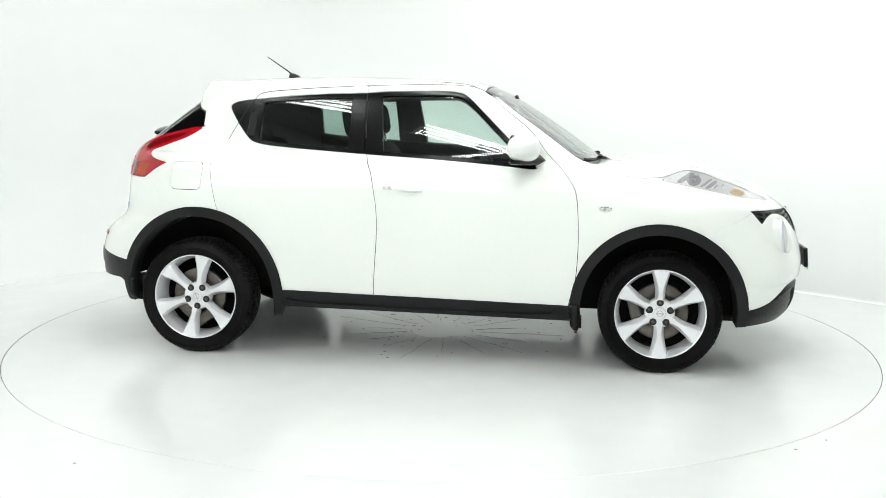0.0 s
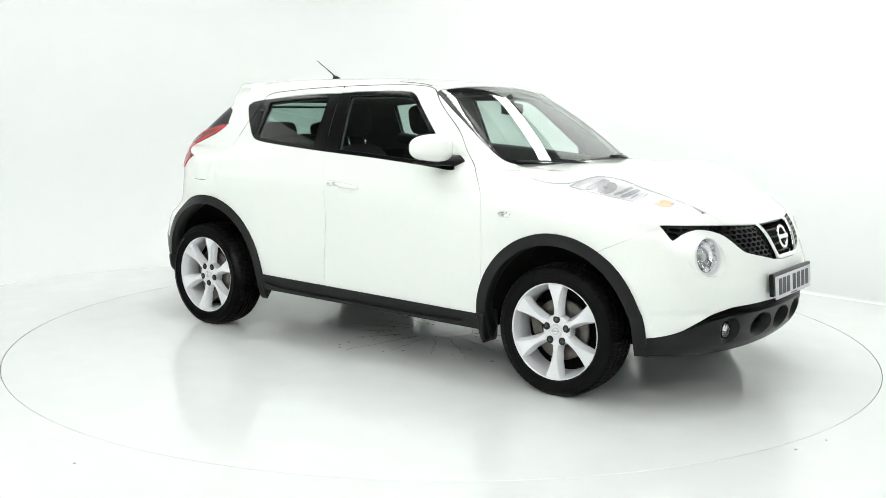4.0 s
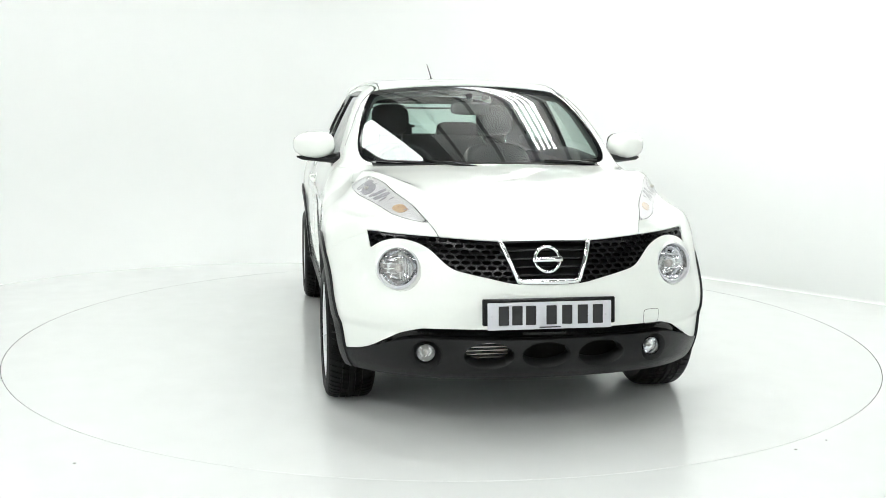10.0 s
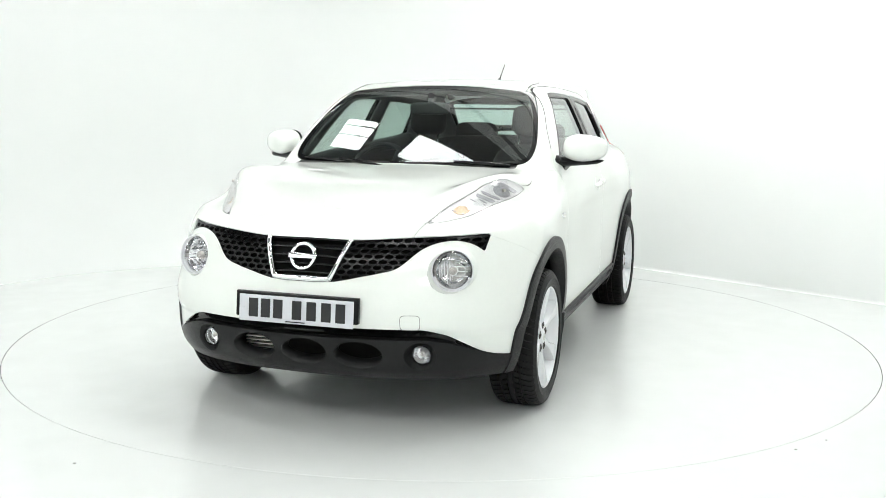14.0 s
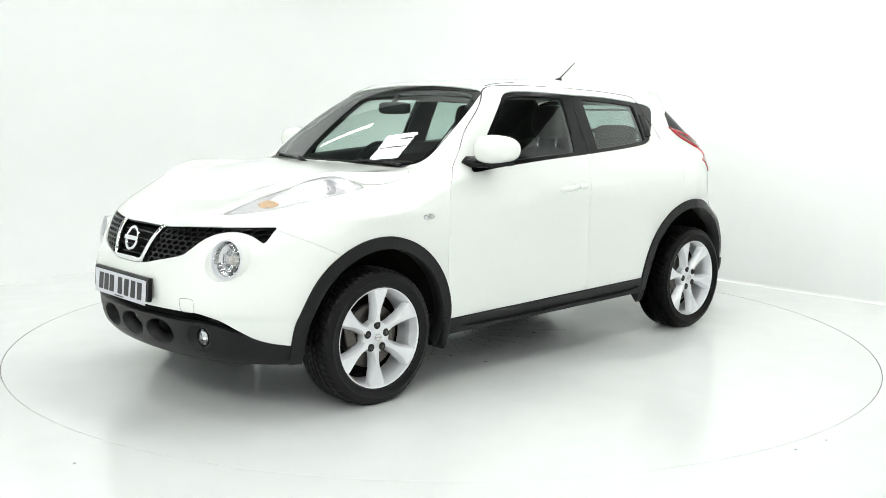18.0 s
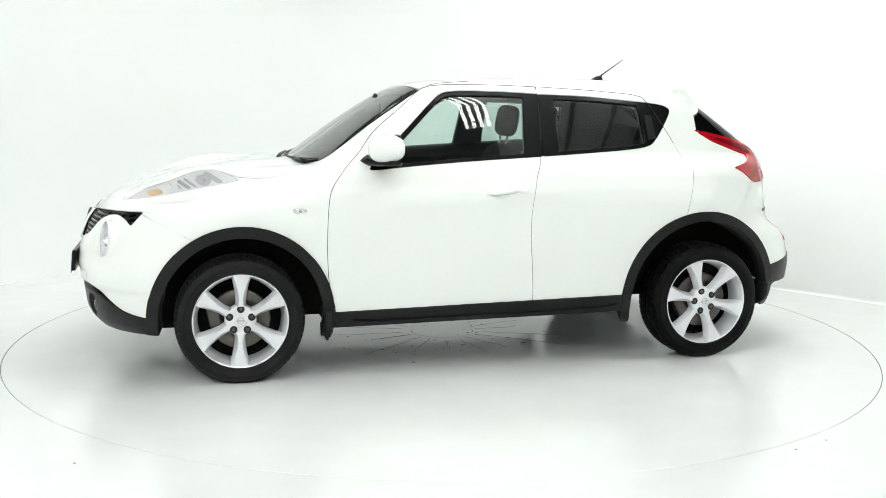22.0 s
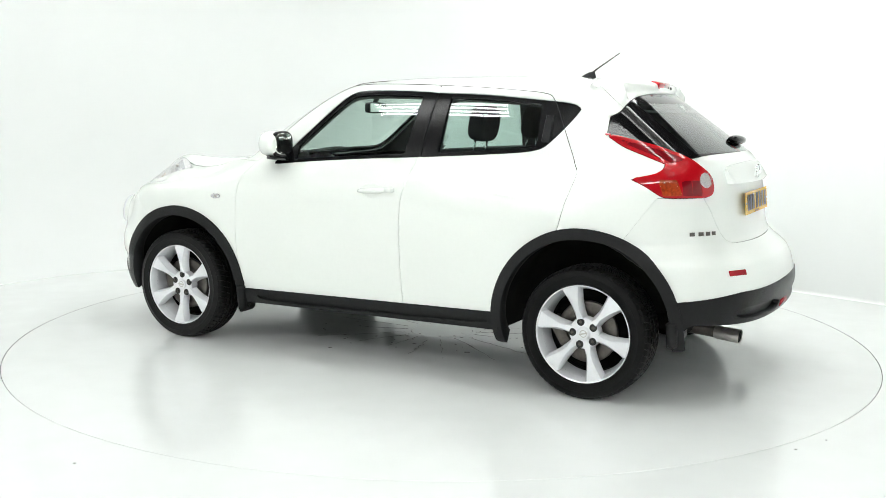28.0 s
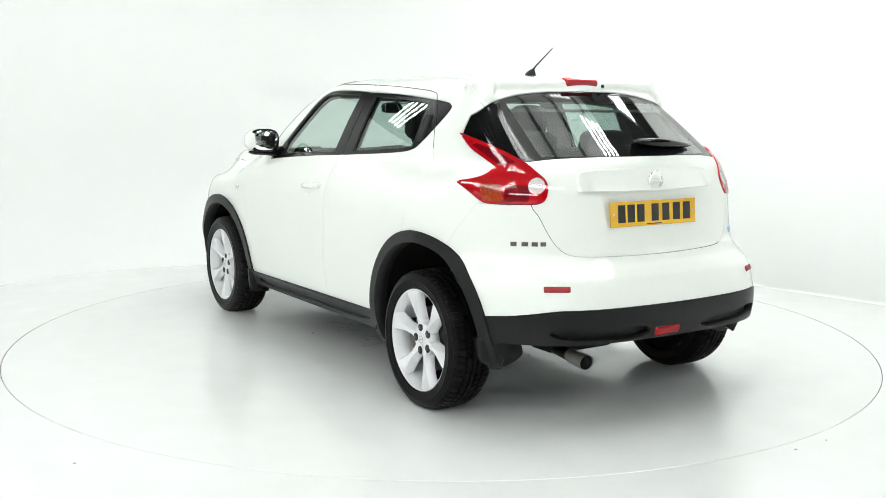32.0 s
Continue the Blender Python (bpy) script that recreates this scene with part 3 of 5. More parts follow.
chin_z = curve((0, 0.473), (0.40, 0.475), (0.50, 0.474), (0.58, 0.452), (0.66, 0.405), (0.72, 0.366), (0.77, 0.346), (0.82, 0.335), (0.95, 0.330))
take(lambda x, y, z: z - 0.252 - 0.14 * ramp(-x, 1.62, 1.76) - (0.016 - 0.014 * x) * ramp(-np.abs(x), -1.2, -0.9), 0.0, drop=True)
for sy in (-1, 0, 1):
    take(lambda x, y, z, sy=sy: mx((np.sqrt(((y - sy * 0.240) / 0.104) ** 2 + ((z - 0.358) / 0.057) ** 2) - 1) * 0.06, 1.5 - x), 0.0, drop=True)
for s in (1, -1):
    take(side_only(s, lambda x, a, z: mx(np.hypot(a - 0.492, z - 0.360) - 0.062, 1.5 - x)), 0.0, drop=True)
pieces["band"] = take(lambda x, y, z: mx(z - chin_z(np.abs(y)), chin_z(np.abs(y)) - 0.046 * ramp(-np.abs(y), -0.76, -0.48) - z, 1.3 - x), 0.0015)
pieces["chin"] = take(lambda x, y, z: mx(z - chin_z(np.abs(y)), 1.3 - x), 0.0015)
pieces["apron"] = take(lambda x, y, z: mx(z - 0.489 - 0.051 * ramp(-np.abs(y), -0.88, -0.55), x + 1.3), 0.0015)

# glass
SCREEN = outline([(0.0, 1.068), (0.34, 1.073), (0.58, 1.086), (0.640, 1.103), (0.660, 1.145), (0.654, 1.215), (0.612, 1.345), (0.562, 1.432), (0.53, 1.457), (0.46, 1.470),
                  (0.25, 1.487), (0.0, 1.494), (-0.25, 1.487), (-0.46, 1.470), (-0.53, 1.457), (-0.562, 1.432), (-0.612, 1.345), (-0.654, 1.215), (-0.660, 1.145),
                  (-0.640, 1.103), (-0.58, 1.086), (-0.34, 1.073)])
pieces["screen"] = take(lambda x, y, z: mx(inside_of(SCREEN, y, z), 0.2 - x, x - 0.952 + 0.235 * y ** 2), 0.002)
DLO_F = outline([(0.610, 1.058), (0.575, 1.090), (0.43, 1.228), (0.255, 1.398), (0.195, 1.443), (0.14, 1.456), (0.02, 1.460), (-0.2, 1.455), (-0.3415, 1.447), (-0.3415, 1.447),
                 (-0.3255, 1.116), (-0.3255, 1.116), (0.0, 1.098), (0.255, 1.080), (0.45, 1.064), (0.57, 1.052)])
DLO_R = outline([(-0.3425, 1.446), (-0.3425, 1.446), (-0.63, 1.436), (-0.94, 1.411), (-1.075, 1.396), (-1.118, 1.380), (-1.128, 1.358), (-1.082, 1.290), (-1.01, 1.206), (-0.95, 1.168),
                 (-0.79, 1.147), (-0.3265, 1.116), (-0.3265, 1.116)])
for s in (1, -1):
    pieces["dlo_f", s] = take(side_only(s, lambda x, a, z: mx(inside_of(DLO_F, x, z), 0.4 - a)), 0.0015)
    pieces["dlo_r", s] = take(side_only(s, lambda x, a, z: mx(inside_of(DLO_R, x, z), 0.4 - a)), 0.0015)

# lamps set into the body
MARKER = outline([(1.252, 1.003), (1.252, 1.003), (1.31, 1.034), (1.385, 1.054), (1.48, 1.038), (1.57, 1.002), (1.71, 0.951), (1.848, 0.890), (1.848, 0.890), (1.75, 0.901), (1.66, 0.914), (1.557, 0.938), (1.45, 0.963), (1.34, 0.985)])
TAIL = outline([(-0.430, 1.262), (-0.430, 1.262), (-0.500, 1.195), (-0.575, 1.154), (-0.645, 1.118), (-0.645, 1.118), (-0.585, 1.079), (-0.466, 1.053), (-0.466, 1.053), (-0.522, 1.021), (-0.594, 0.974), (-0.645, 0.966), (-0.744, 0.966),
                (-0.842, 0.970), (-0.873, 1.000), (-0.869, 1.060), (-0.816, 1.108), (-0.755, 1.148), (-0.615, 1.206)])
for s in (1, -1):
    pieces["marker", s] = take(side_only(s, lambda x, a, z: mx(inside_of(MARKER, x, z), step_y(x) - 0.085 - a)), 0.0009)
    pieces["tail", s] = take(side_only(s, lambda x, a, z: mx(inside_of(TAIL, (x + a) * 0.7071, z), x + 1.1)), 0.0015)


def back_plane(x, a, z):
    return ((-1.405 - 1.40 * (1.43 - z) + 0.42 * a ** 2) - x) * 0.58


glass_low = curve((-1.4, 1.163), (-1.1, 1.162), (-0.9, 1.156), (-0.755, 1.143), (-0.615, 1.197), (-0.436, 1.253), (-0.3, 1.26))
glass_top = curve((0.0, 1.452), (0.17, 1.450), (0.35, 1.437), (0.444, 1.419), (0.532, 1.390), (0.594, 1.346), (0.630, 1.298), (0.662, 1.256), (0.75, 1.212))
pieces["rear_glass"] = take(lambda x, y, z: mx(x + 1.280, glass_low((x + np.abs(y)) * 0.7071) - z, z - glass_top(np.abs(y)),
                                              np.minimum(-(back_plane(x, np.abs(y), z) + 0.013), z - 1.372)), 0.002)

# grille mouth and lamp holes
MOUTH_HALF = [(0.20, 0.828), (0.446, 0.842), (0.714, 0.851), (0.714, 0.851), (0.706, 0.781), (0.706, 0.781), (0.66, 0.812), (0.60, 0.827), (0.54, 0.821), (0.49, 0.801), (0.456, 0.775), (0.42, 0.740),
              (0.385, 0.716), (0.32, 0.699), (0.25, 0.684), (0.135, 0.661)]
MOUTH = outline([(0.0, 0.828)] + MOUTH_HALF + [(0.0, 0.656)] + [(-u, v) for u, v in MOUTH_HALF[::-1]])
pieces["mouth"] = take(lambda x, y, z: mx(inside_of(MOUTH, y, z), 1.5 - x), 0.001)
LAMP_Y, LAMP_Z = 0.603, 0.710
for s in (1, -1):
    take(side_only(s, lambda x, a, z: mx(np.hypot(a - LAMP_Y, z - LAMP_Z) - 0.0905, 1.5 - x)), 0.0, drop=True)

# doors, flaps and the large panels
DOOR_F = outline([(0.795, 0.20), (0.795, 0.20), (0.793, 0.345), (0.822, 0.462), (0.833, 0.61), (0.832, 0.758), (0.821, 0.904), (0.797, 0.976), (0.738, 1.052), (0.655, 1.138), (0.565, 1.250), (0.415, 1.370),
                  (0.31, 1.452), (0.255, 1.477), (0.20, 1.486), (0.08, 1.492), (-0.15, 1.490), (-0.343, 1.484), (-0.343, 1.484), (-0.312, 1.123), (-0.276, 1.002), (-0.248, 0.856), (-0.242, 0.710), (-0.252, 0.533),
                  (-0.262, 0.358), (-0.262, 0.20), (-0.262, 0.20)])
DOOR_R = outline([(-0.262, 0.20), (-0.262, 0.20), (-0.262, 0.358), (-0.252, 0.533), (-0.242, 0.710), (-0.248, 0.856), (-0.276, 1.002), (-0.312, 1.123), (-0.343, 1.484), (-0.343, 1.484), (-0.6, 1.472),
                  (-0.80, 1.458), (-0.93, 1.444), (-0.985, 1.415), (-1.054, 1.300), (-1.148, 1.122), (-1.186, 1.062), (-1.158, 0.931), (-1.121, 0.786), (-1.06, 0.60), (-0.9, 0.20), (-0.9, 0.20)])
for s in (1, -1):
    pieces["door_f", s] = take(side_only(s, lambda x, a, z: mx(inside_of(DOOR_F, x, z), 0.42 - a)), 0.0019)
    pieces["door_r", s] = take(side_only(s, lambda x, a, z: mx(inside_of(DOOR_R, x, z), 0.42 - a)), 0.0019)
pieces["fuel"] = take(lambda x, y, z: mx(np.hypot(np.maximum(np.abs(x + 1.315) - 0.068, 0), np.maximum(np.abs(z - 0.985) - 0.052, 0)) - 0.022, y + 0.5), 0.0018)
HOOD_HALF = [(0.945, 0.3), (0.925, 0.60), (0.932, 0.672), (0.97, 0.702), (1.05, 0.722), (1.15, 0.731), (1.255, 0.727), (1.255, 0.727), (1.40, 0.675), (1.56, 0.602), (1.71, 0.530), (1.85, 0.462), (1.94, 0.425), (2.2, 0.33), (2.2, 0.33)]
HOOD = outline([(0.948, 0.0)] + HOOD_HALF + [(u, -v) for u, v in HOOD_HALF[::-1]])
pieces["hood"] = take(lambda x, y, z: mx(inside_of(HOOD, x, y), 0.822 - z))
pieces["cowl"] = take(lambda x, y, z: mx(np.abs(y) - 0.60, 0.80 - x, x - 0.97, 1.03 - z, z - 1.16), 0.001)
pieces["roof"] = take(lambda x, y, z: mx(np.abs(y) - 0.502 + 0.02 * ramp(-x, 0, 1.2), 1.40 - z, -1.165 - x), 0.003)
pieces["spoiler"] = take(lambda x, y, z: mx(x + 1.168 + 1.2 * np.clip(1.512 - z, 0, 1), 1.365 - z, -(x + 1.165) * 0.55 + z - 1.62), 0.0012)
HATCH_HALF = [(0.20, 0.737), (0.40, 0.744), (0.468, 0.757), (0.505, 0.787), (0.535, 0.832), (0.572, 0.915), (0.60, 0.98), (0.60, 1.2), (0.60, 1.2)]
HATCH = outline([(0.0, 0.735)] + HATCH_HALF + [(-u, v) for u, v in HATCH_HALF[::-1]])
pieces["hatch"] = take(lambda x, y, z: mx(inside_of(HATCH, y, z), x + 1.5))
for s in (1, -1):
    pieces["fender", s] = take(side_only(s, lambda x, a, z: mx(0.55 - x, (x - 1.757) - (z - 0.855) * 2.02, 0.4 - a, z - 1.06 + 0.0 * x, -(a - 0.40))), 0.0015)
pieces["bumper_f"] = take(lambda x, y, z: mx(1.2 - x, z - 0.90), 0.0015)
pieces["bumper_r"] = take(lambda x, y, z: mx(x + 1.465 + 0.675 * (z - 0.812), z - 0.9665), 0.0006)
pieces["body"] = (Shell.p, Shell.t)

body = panel("body_side", *pieces["body"], PAINT, car)
for k, nm, lab in (("hood", "bonnet", ""), ("roof", "roof_panel", ""), ("bumper_f", "front_bumper", ""), ("bumper_r", "rear_bumper", ""), ("spoiler", "roof_spoiler", "white spoiler over the rear glass")):
    ob = panel(nm, *pieces[k], PAINT, car, label=lab)
    if k == "bumper_f":
        bumper_f = ob
    if k == "bumper_r":
        bumper_r = ob
hatch = panel("tailgate", *pieces["hatch"], PAINT, car)
panel("fuel_flap", *pieces["fuel"], PAINT, body)
for s in (1, -1):
    half = split(pieces["cowl"], lambda x, y, z: -s * y)[0]
    if len(half[1]):
        panel("scuttle", *half, PLASTIC, car, label="black plastic scuttle below the windscreen")
chin = panel("front_valance", *pieces["chin"], PLASTIC, car, lip=0.06, lift=0.006, label="matt black lower bumper with three oval vents")
panel("valance_band", *pieces["band"], GLOSS_BLACK, chin, lip=0.03, lift=-0.022, label="gloss black recess")
scoop, pieces["apron"] = split(pieces["apron"], lambda x, y, z: mx((np.sqrt(((np.abs(y) - 0.385) / 0.235) ** 4 + ((z - 0.436 - 0.03 * (np.abs(y) - 0.375)) / 0.031) ** 2) - 1) * 0.02, x + 1.5))
apron = panel("rear_valance", *pieces["apron"], PLASTIC, car, lip=0.04, lift=0.004, label="matt black lower rear bumper")
for s in (1, -1):
    panel("valance_scoop", *split(scoop, lambda x, y, z: -s * y)[0], PLASTIC, apron, lip=0.003, lift=-0.030, label="long black hollow in the rear valance")
doors = {}
for s in (1, -1):
    panel("front_wing", *pieces["fender", s], PAINT, car)
    for e in (1, -1):
        panel("wheel_arch_trim", *pieces["arch", e, s], PLASTIC, car, lip=0.06, lift=0.012, label="matt black plastic arch cladding")
    dish, rim = split(pieces["sill", s], lambda x, y, z: (np.sqrt(((x + 0.02) / 0.74) ** 6 + ((z - 0.308 + 0.018 * x) / 0.024) ** 2) - 1) * 0.02)
    sill = panel("sill_trim", *rim, PLASTIC, car, lip=0.02, lift=0.010, label="matt black plastic sill cladding with a long hollow")
    panel("sill_hollow", *dish, PLASTIC, sill, lip=0.02, lift=-0.004)
    for key, nm in (("f", "front_door"), ("r", "rear_door")):
        d = panel(nm, *pieces["door_" + key, s], PAINT, car)
        doors[key, s] = d
        line = DLO_F if key == "f" else DLO_R

        def pane(x, y, z, key=key, line=line):
            f = inside_of(line, x, z) + 0.020
            if key == "f":
                return mx(f, -(x + 0.222 + (z - 1.113) * 0.115), x - 0.475)
            return mx(f, x + 0.417 + (z - 1.12) * 0.02, -(x + 0.945 - (z - 1.165) * 0.06))
        g, frame_piece = split(pieces["dlo_" + key, s], pane, 0.0)
        panel("window_trim", *frame_piece, TRIM, d, lip=0.02, lift=-0.004, label="satin black window surround and pillar trim")
        panel("window_pane", *g, GLASS if key == "f" else REAR_GLASS, d, lip=0.001, lift=-0.014, label="clear green-tinted side glass")



def gap_backing(field, parent, wide=0.010, top=2.0):
    """Black strip behind a shut line; the gap's shade is put into its colour."""
    p, t = WHOLE
    x, y, z = p.T
    a = np.abs(y)
    lamp = mx(inside_of(MARKER, x, z) - 0.012, 1.1 - x)
    f = mx(np.abs(field(x, y, z)) - wide, -arch(1, 1)(x, a, z), -arch(-1, 1)(x, a, z), -lamp, 0.3 - z, x - 1.75, z - top)
    panel("door_seal" if parent is not body else "panel_seal", *clip(p, t, f), RUBBER_GAP, parent, lip=0.002, lift=-0.006, label="black backing that puts shade into the shut line")


for s in (1, -1):
    gap_backing(side_only(s, lambda x, a, z: mx(inside_of(DOOR_F, x, z), 0.42 - a)), doors["f", s])
    gap_backing(side_only(s, lambda x, a, z: mx(inside_of(DOOR_R, x, z), 0.42 - a)), doors["r", s])
gap_backing(lambda x, y, z: mx(inside_of(HOOD, x, y), 0.822 - z), body)
gap_backing(lambda x, y, z: mx(inside_of(HATCH, y, z), x + 1.5), body, top=0.96)
gap_backing(lambda x, y, z: mx(np.hypot(np.maximum(np.abs(x + 1.315) - 0.068, 0), np.maximum(np.abs(z - 0.985) - 0.052, 0)) - 0.022, y + 0.5), body, 0.007)
gap_backing(lambda x, y, z: mx(x + 1.168 + 1.2 * np.clip(1.512 - z, 0, 1), 1.365 - z), body, 0.006)
inner, ring = split(pieces["screen"], lambda x, y, z: mx(inside_of(SCREEN, y, z) + 0.022, x - 0.938 + 0.235 * y ** 2))
screen = panel("windscreen", *inner, GLASS, car, lip=0.001, lift=-0.003, label="clear laminated windscreen")
panel("screen_border", *ring, GLOSS_BLACK, screen, lip=0.01, lift=-0.003)
rg, rring = split(pieces["rear_glass"], lambda x, y, z: mx(np.abs(y) - 0.50 + 0.14 * (z - 1.14), 1.165 - z, z - 1.40))
rear_glass = panel("rear_window", *rg, REAR_GLASS, hatch, lip=0.001, lift=-0.003, label="tinted rear glass")


def wires(x, y, z):
    return mx(np.abs((z - 1.19) / 0.022 - np.round((z - 1.19) / 0.022)) * 0.022 - 0.0008, 1.18 - z, z - 1.385, np.abs(y) - 0.47)


tagged(panel("heater_wires", *split(rg, wires)[0], RUST, rear_glass, lip=0.0005, lift=-0.0045, label="thin brown heating wires"), kind="stuff")
panel("glass_border", *rring, GLOSS_BLACK, rear_glass, lip=0.01, lift=-0.003, label="black-printed glass edge wrapping the corner")


# ---- wheels ----
def on_car(ob, x, y, z, turn=0.0, spin=0.0):
    ob.matrix_basis = Matrix.Translation((x + AXLE_SHIFT[0], y + AXLE_SHIFT[1], z)) @ Matrix.Rotation(radians(turn), 4, "Z") @ Matrix.Rotation(radians(spin), 4, "Y")
    return ob


def tyre_mesh(flat_z, spin):
    """A road tyre: ridged sidewalls, two ring grooves and slanted cross grooves that meet in a vee."""
    bm = bmesh.new()
    side = [(0.226, 0.088), (0.233, 0.099), (0.240, 0.1045), (0.2425, 0.1075), (0.245, 0.1062), (0.258, 0.109), (0.274, 0.1105), (0.2765, 0.1122), (0.279, 0.1105),
            (0.291, 0.1072), (0.300, 0.1022), (0.3020, 0.1026), (0.3035, 0.1000)]
    tread = [(0.3085, 0.0962), (0.3125, 0.0915), (0.3160, 0.0850), (0.3185, 0.0760), (0.3200, 0.0640), (0.3208, 0.0520), (0.3208, 0.0500), (0.3130, 0.0490), (0.3130, 0.0420),
             (0.3212, 0.0410), (0.3216, 0.0260), (0.3218, 0.0180), (0.3140, 0.0170), (0.3140, 0.0100), (0.3220, 0.0090), (0.3220, 0.0)]
    half = [(r, h, k >= len(side)) for k, (r, h) in enumerate(side + tread)]
    prof = half + [(r, -h, on) for r, h, on in half[-2::-1]]
    steps = (0.0, 0.035, 0.155, 0.19, 0.46, 0.73)
    blocks = 62
    rings = []
    for r, h, on in prof:
        a = abs(h)
        lean = 0.10 * (min(a, 0.09) / 0.09) ** 0.8 + (0.5 * 2 * math.pi / blocks if h < 0 else 0.0)
        ring = []
        for b in range(blocks):
            for k, f in enumerate(steps):
                cut = 0.0
                if on and k in (1, 2) and a > 0.0095:
                    cut = (0.0065 if a < 0.088 else 0.0035) if r > 0.3145 or a > 0.08 else 0.0
                if on and k == 5 and 0.05 < a < 0.08:
                    cut = 0.0015
                ang = 2 * math.pi * (b + f) / blocks - lean
                ring.append(bm.verts.new(((r - cut) * math.cos(ang), h, (r - cut) * math.sin(ang))))
        rings.append(ring)
    n = blocks * len(steps)
    for p, q in zip(rings, rings[1:]):
        for j in range(n):
            bm.faces.new((p[j], p[(j + 1) % n], q[(j + 1) % n], q[j]))
    m = Matrix.Rotation(radians(spin), 4, "Y")
    inv = m.inverted()
    for v in bm.verts:
        w = m @ v.co
        if w.z < flat_z + 0.02:
            bulge = max(0.0, flat_z + 0.02 - w.z)
            w.y *= 1 + bulge * 0.35
            w.z = max(w.z, flat_z)
            v.co = inv @ w
    return bm


def spoke_mesh():
    """One flared spoke with a raised triangular facet."""
    bm = bmesh.new()
    st = [(0.045, 0.026, 0.020, 0.074), (0.075, 0.023, 0.014, 0.078), (0.105, 0.0225, 0.009, 0.083), (0.140, 0.0265, 0.013, 0.088), (0.180, 0.035, 0.024, 0.0935), (0.210, 0.043, 0.034, 0.0965), (0.229, 0.047, 0.040, 0.0955)]
    rows = []
    for r, wb, wt, y in st:
        drop = 0.019 if r < 0.2 else 0.012
        rows.append([bm.verts.new((u, h, r)) for u, h in ((-wb - 0.004, y - 0.040), (-wb, y - drop), (-wt, y), (wt, y), (wb, y - drop), (wb + 0.004, y - 0.040))])
    for a, b in zip(rows, rows[1:]):
        for k in range(5):
            bm.faces.new((a[k], b[k], b[k + 1], a[k + 1]))
        bm.faces.new((a[5], b[5], b[0], a[0]))
    bm.faces.new(rows[0])
    bm.faces.new(rows[-1][::-1])
    return bm


def build_wheel():
    bm = bmesh.new()
    prof = [(0.2375, 0.090), (0.2385, 0.099), (0.2345, 0.1015), (0.2295, 0.099), (0.2265, 0.092), (0.2215, 0.072), (0.2160, 0.058)]
    lathe(bm, prof, 96, axis="y")
    wheel = part("wheel", smooth(bm), ALLOY, car, "silver six-spoke alloy wheel")
    shaded(wheel, 35)
    bm = bmesh.new()
    lathe(bm, [(0.2160, 0.058), (0.2080, 0.030), (0.2060, -0.02)], 64, axis="y")
    part("barrel", smooth(bm), ALLOY, wheel, "silver inner rim barrel")
    # rear rim coloured black for the shade behind the spokes
    bm = bmesh.new()
    lathe(bm, [(0.2060, -0.02), (0.2050, -0.085), (0.226, -0.095)], 64, axis="y")
    part("barrel_rear", smooth(bm), DARK, wheel, "rear of the rim, coloured dark for its shade")
    bm = bmesh.new()
    rings = lathe(bm, [(0.078, 0.030), (0.079, 0.060), (0.074, 0.071), (0.064, 0.0745), (0.034, 0.0755), (0.031, 0.079)], 48, axis="y")
    bm.faces.new(rings[-1])
    shaded(part("hub_face", bm, ALLOY, wheel), 35)
    bm = bmesh.new()
    rings = lathe(bm, [(0.0295, 0.079), (0.029, 0.0825), (0.025, 0.0835)], 32, axis="y")
    bm.faces.new(rings[-1])
    cap = part("centre_cap", smooth(bm), ALLOY, wheel, "silver centre cap with a ring mark")
    bm = bmesh.new()
    lathe(bm, [(0.014, 0.0838), (0.0145, 0.0846), (0.0175, 0.0846), (0.018, 0.0838)], 24, axis="y")
    box(bm, (0, 0.0843, 0), (0.042, 0.0012, 0.007))
    part("badge_ring", bm, STEEL, wheel)
    for k in range(5):
        a = radians(90 + 72 * k)
        c = (0.057 * math.cos(a), 0, 0.057 * math.sin(a))
        # raised disc, black for the shade of a nut hole
        bm = bmesh.new()
        rings = lathe(bm, [(0.0190, 0.0745), (0.0190, 0.0768), (0.0168, 0.0774)], 16, axis="y", centre=c)
        bm.faces.new(rings[-1])
        part("nut_recess", bm, RUBBER_GAP, wheel)
        bm = bmesh.new()
        rings = lathe(bm, [(0.0080, 0.0765), (0.0076, 0.081), (0.0040, 0.0825)], 6, axis="y", centre=c)
        bm.faces.new(rings[-1])
        part("wheel_nut", bm, DARK_STEEL, wheel)
    bm = spoke_mesh()
    me = bpy.data.meshes.new("spoke")
    bmesh.ops.recalc_face_normals(bm, faces=bm.faces)
    bm.to_mesh(me)
    bm.free()
    me.materials.append(ALLOY)
    first = None
    for k in range(6):
        ob = part("spoke", me, ALLOY, wheel)
        ob.matrix_basis = Matrix.Rotation(radians(60 * k), 4, "Y")
        if first is None:
            first = shaded(ob, 25)
    # disc steel darkened too, for the same shade
    bm = bmesh.new()
    lathe(bm, [(0.145, 0.030), (0.150, 0.026), (0.150, 0.008), (0.145, 0.004), (0.075, 0.004), (0.075, 0.030)], 48, axis="y", closed=True)
    part("brake_disc", smooth(bm), DARK_STEEL, wheel, "worn steel brake disc, darkened for the shade behind the spokes")
    bm = bmesh.new()
    lathe(bm, [(0.076, -0.02), (0.076, 0.055), (0.03, 0.06)], 32, axis="y")
    part("hub_carrier", smooth(bm), RUST, wheel)
    bm = bmesh.new()
    box(bm, (0.135, 0.018, 0.035), (0.06, 0.062, 0.15), Euler((0, radians(14), 0)).to_matrix(), 0.012)
    part("caliper", bm, DARK_STEEL, wheel)
    bm = bmesh.new()
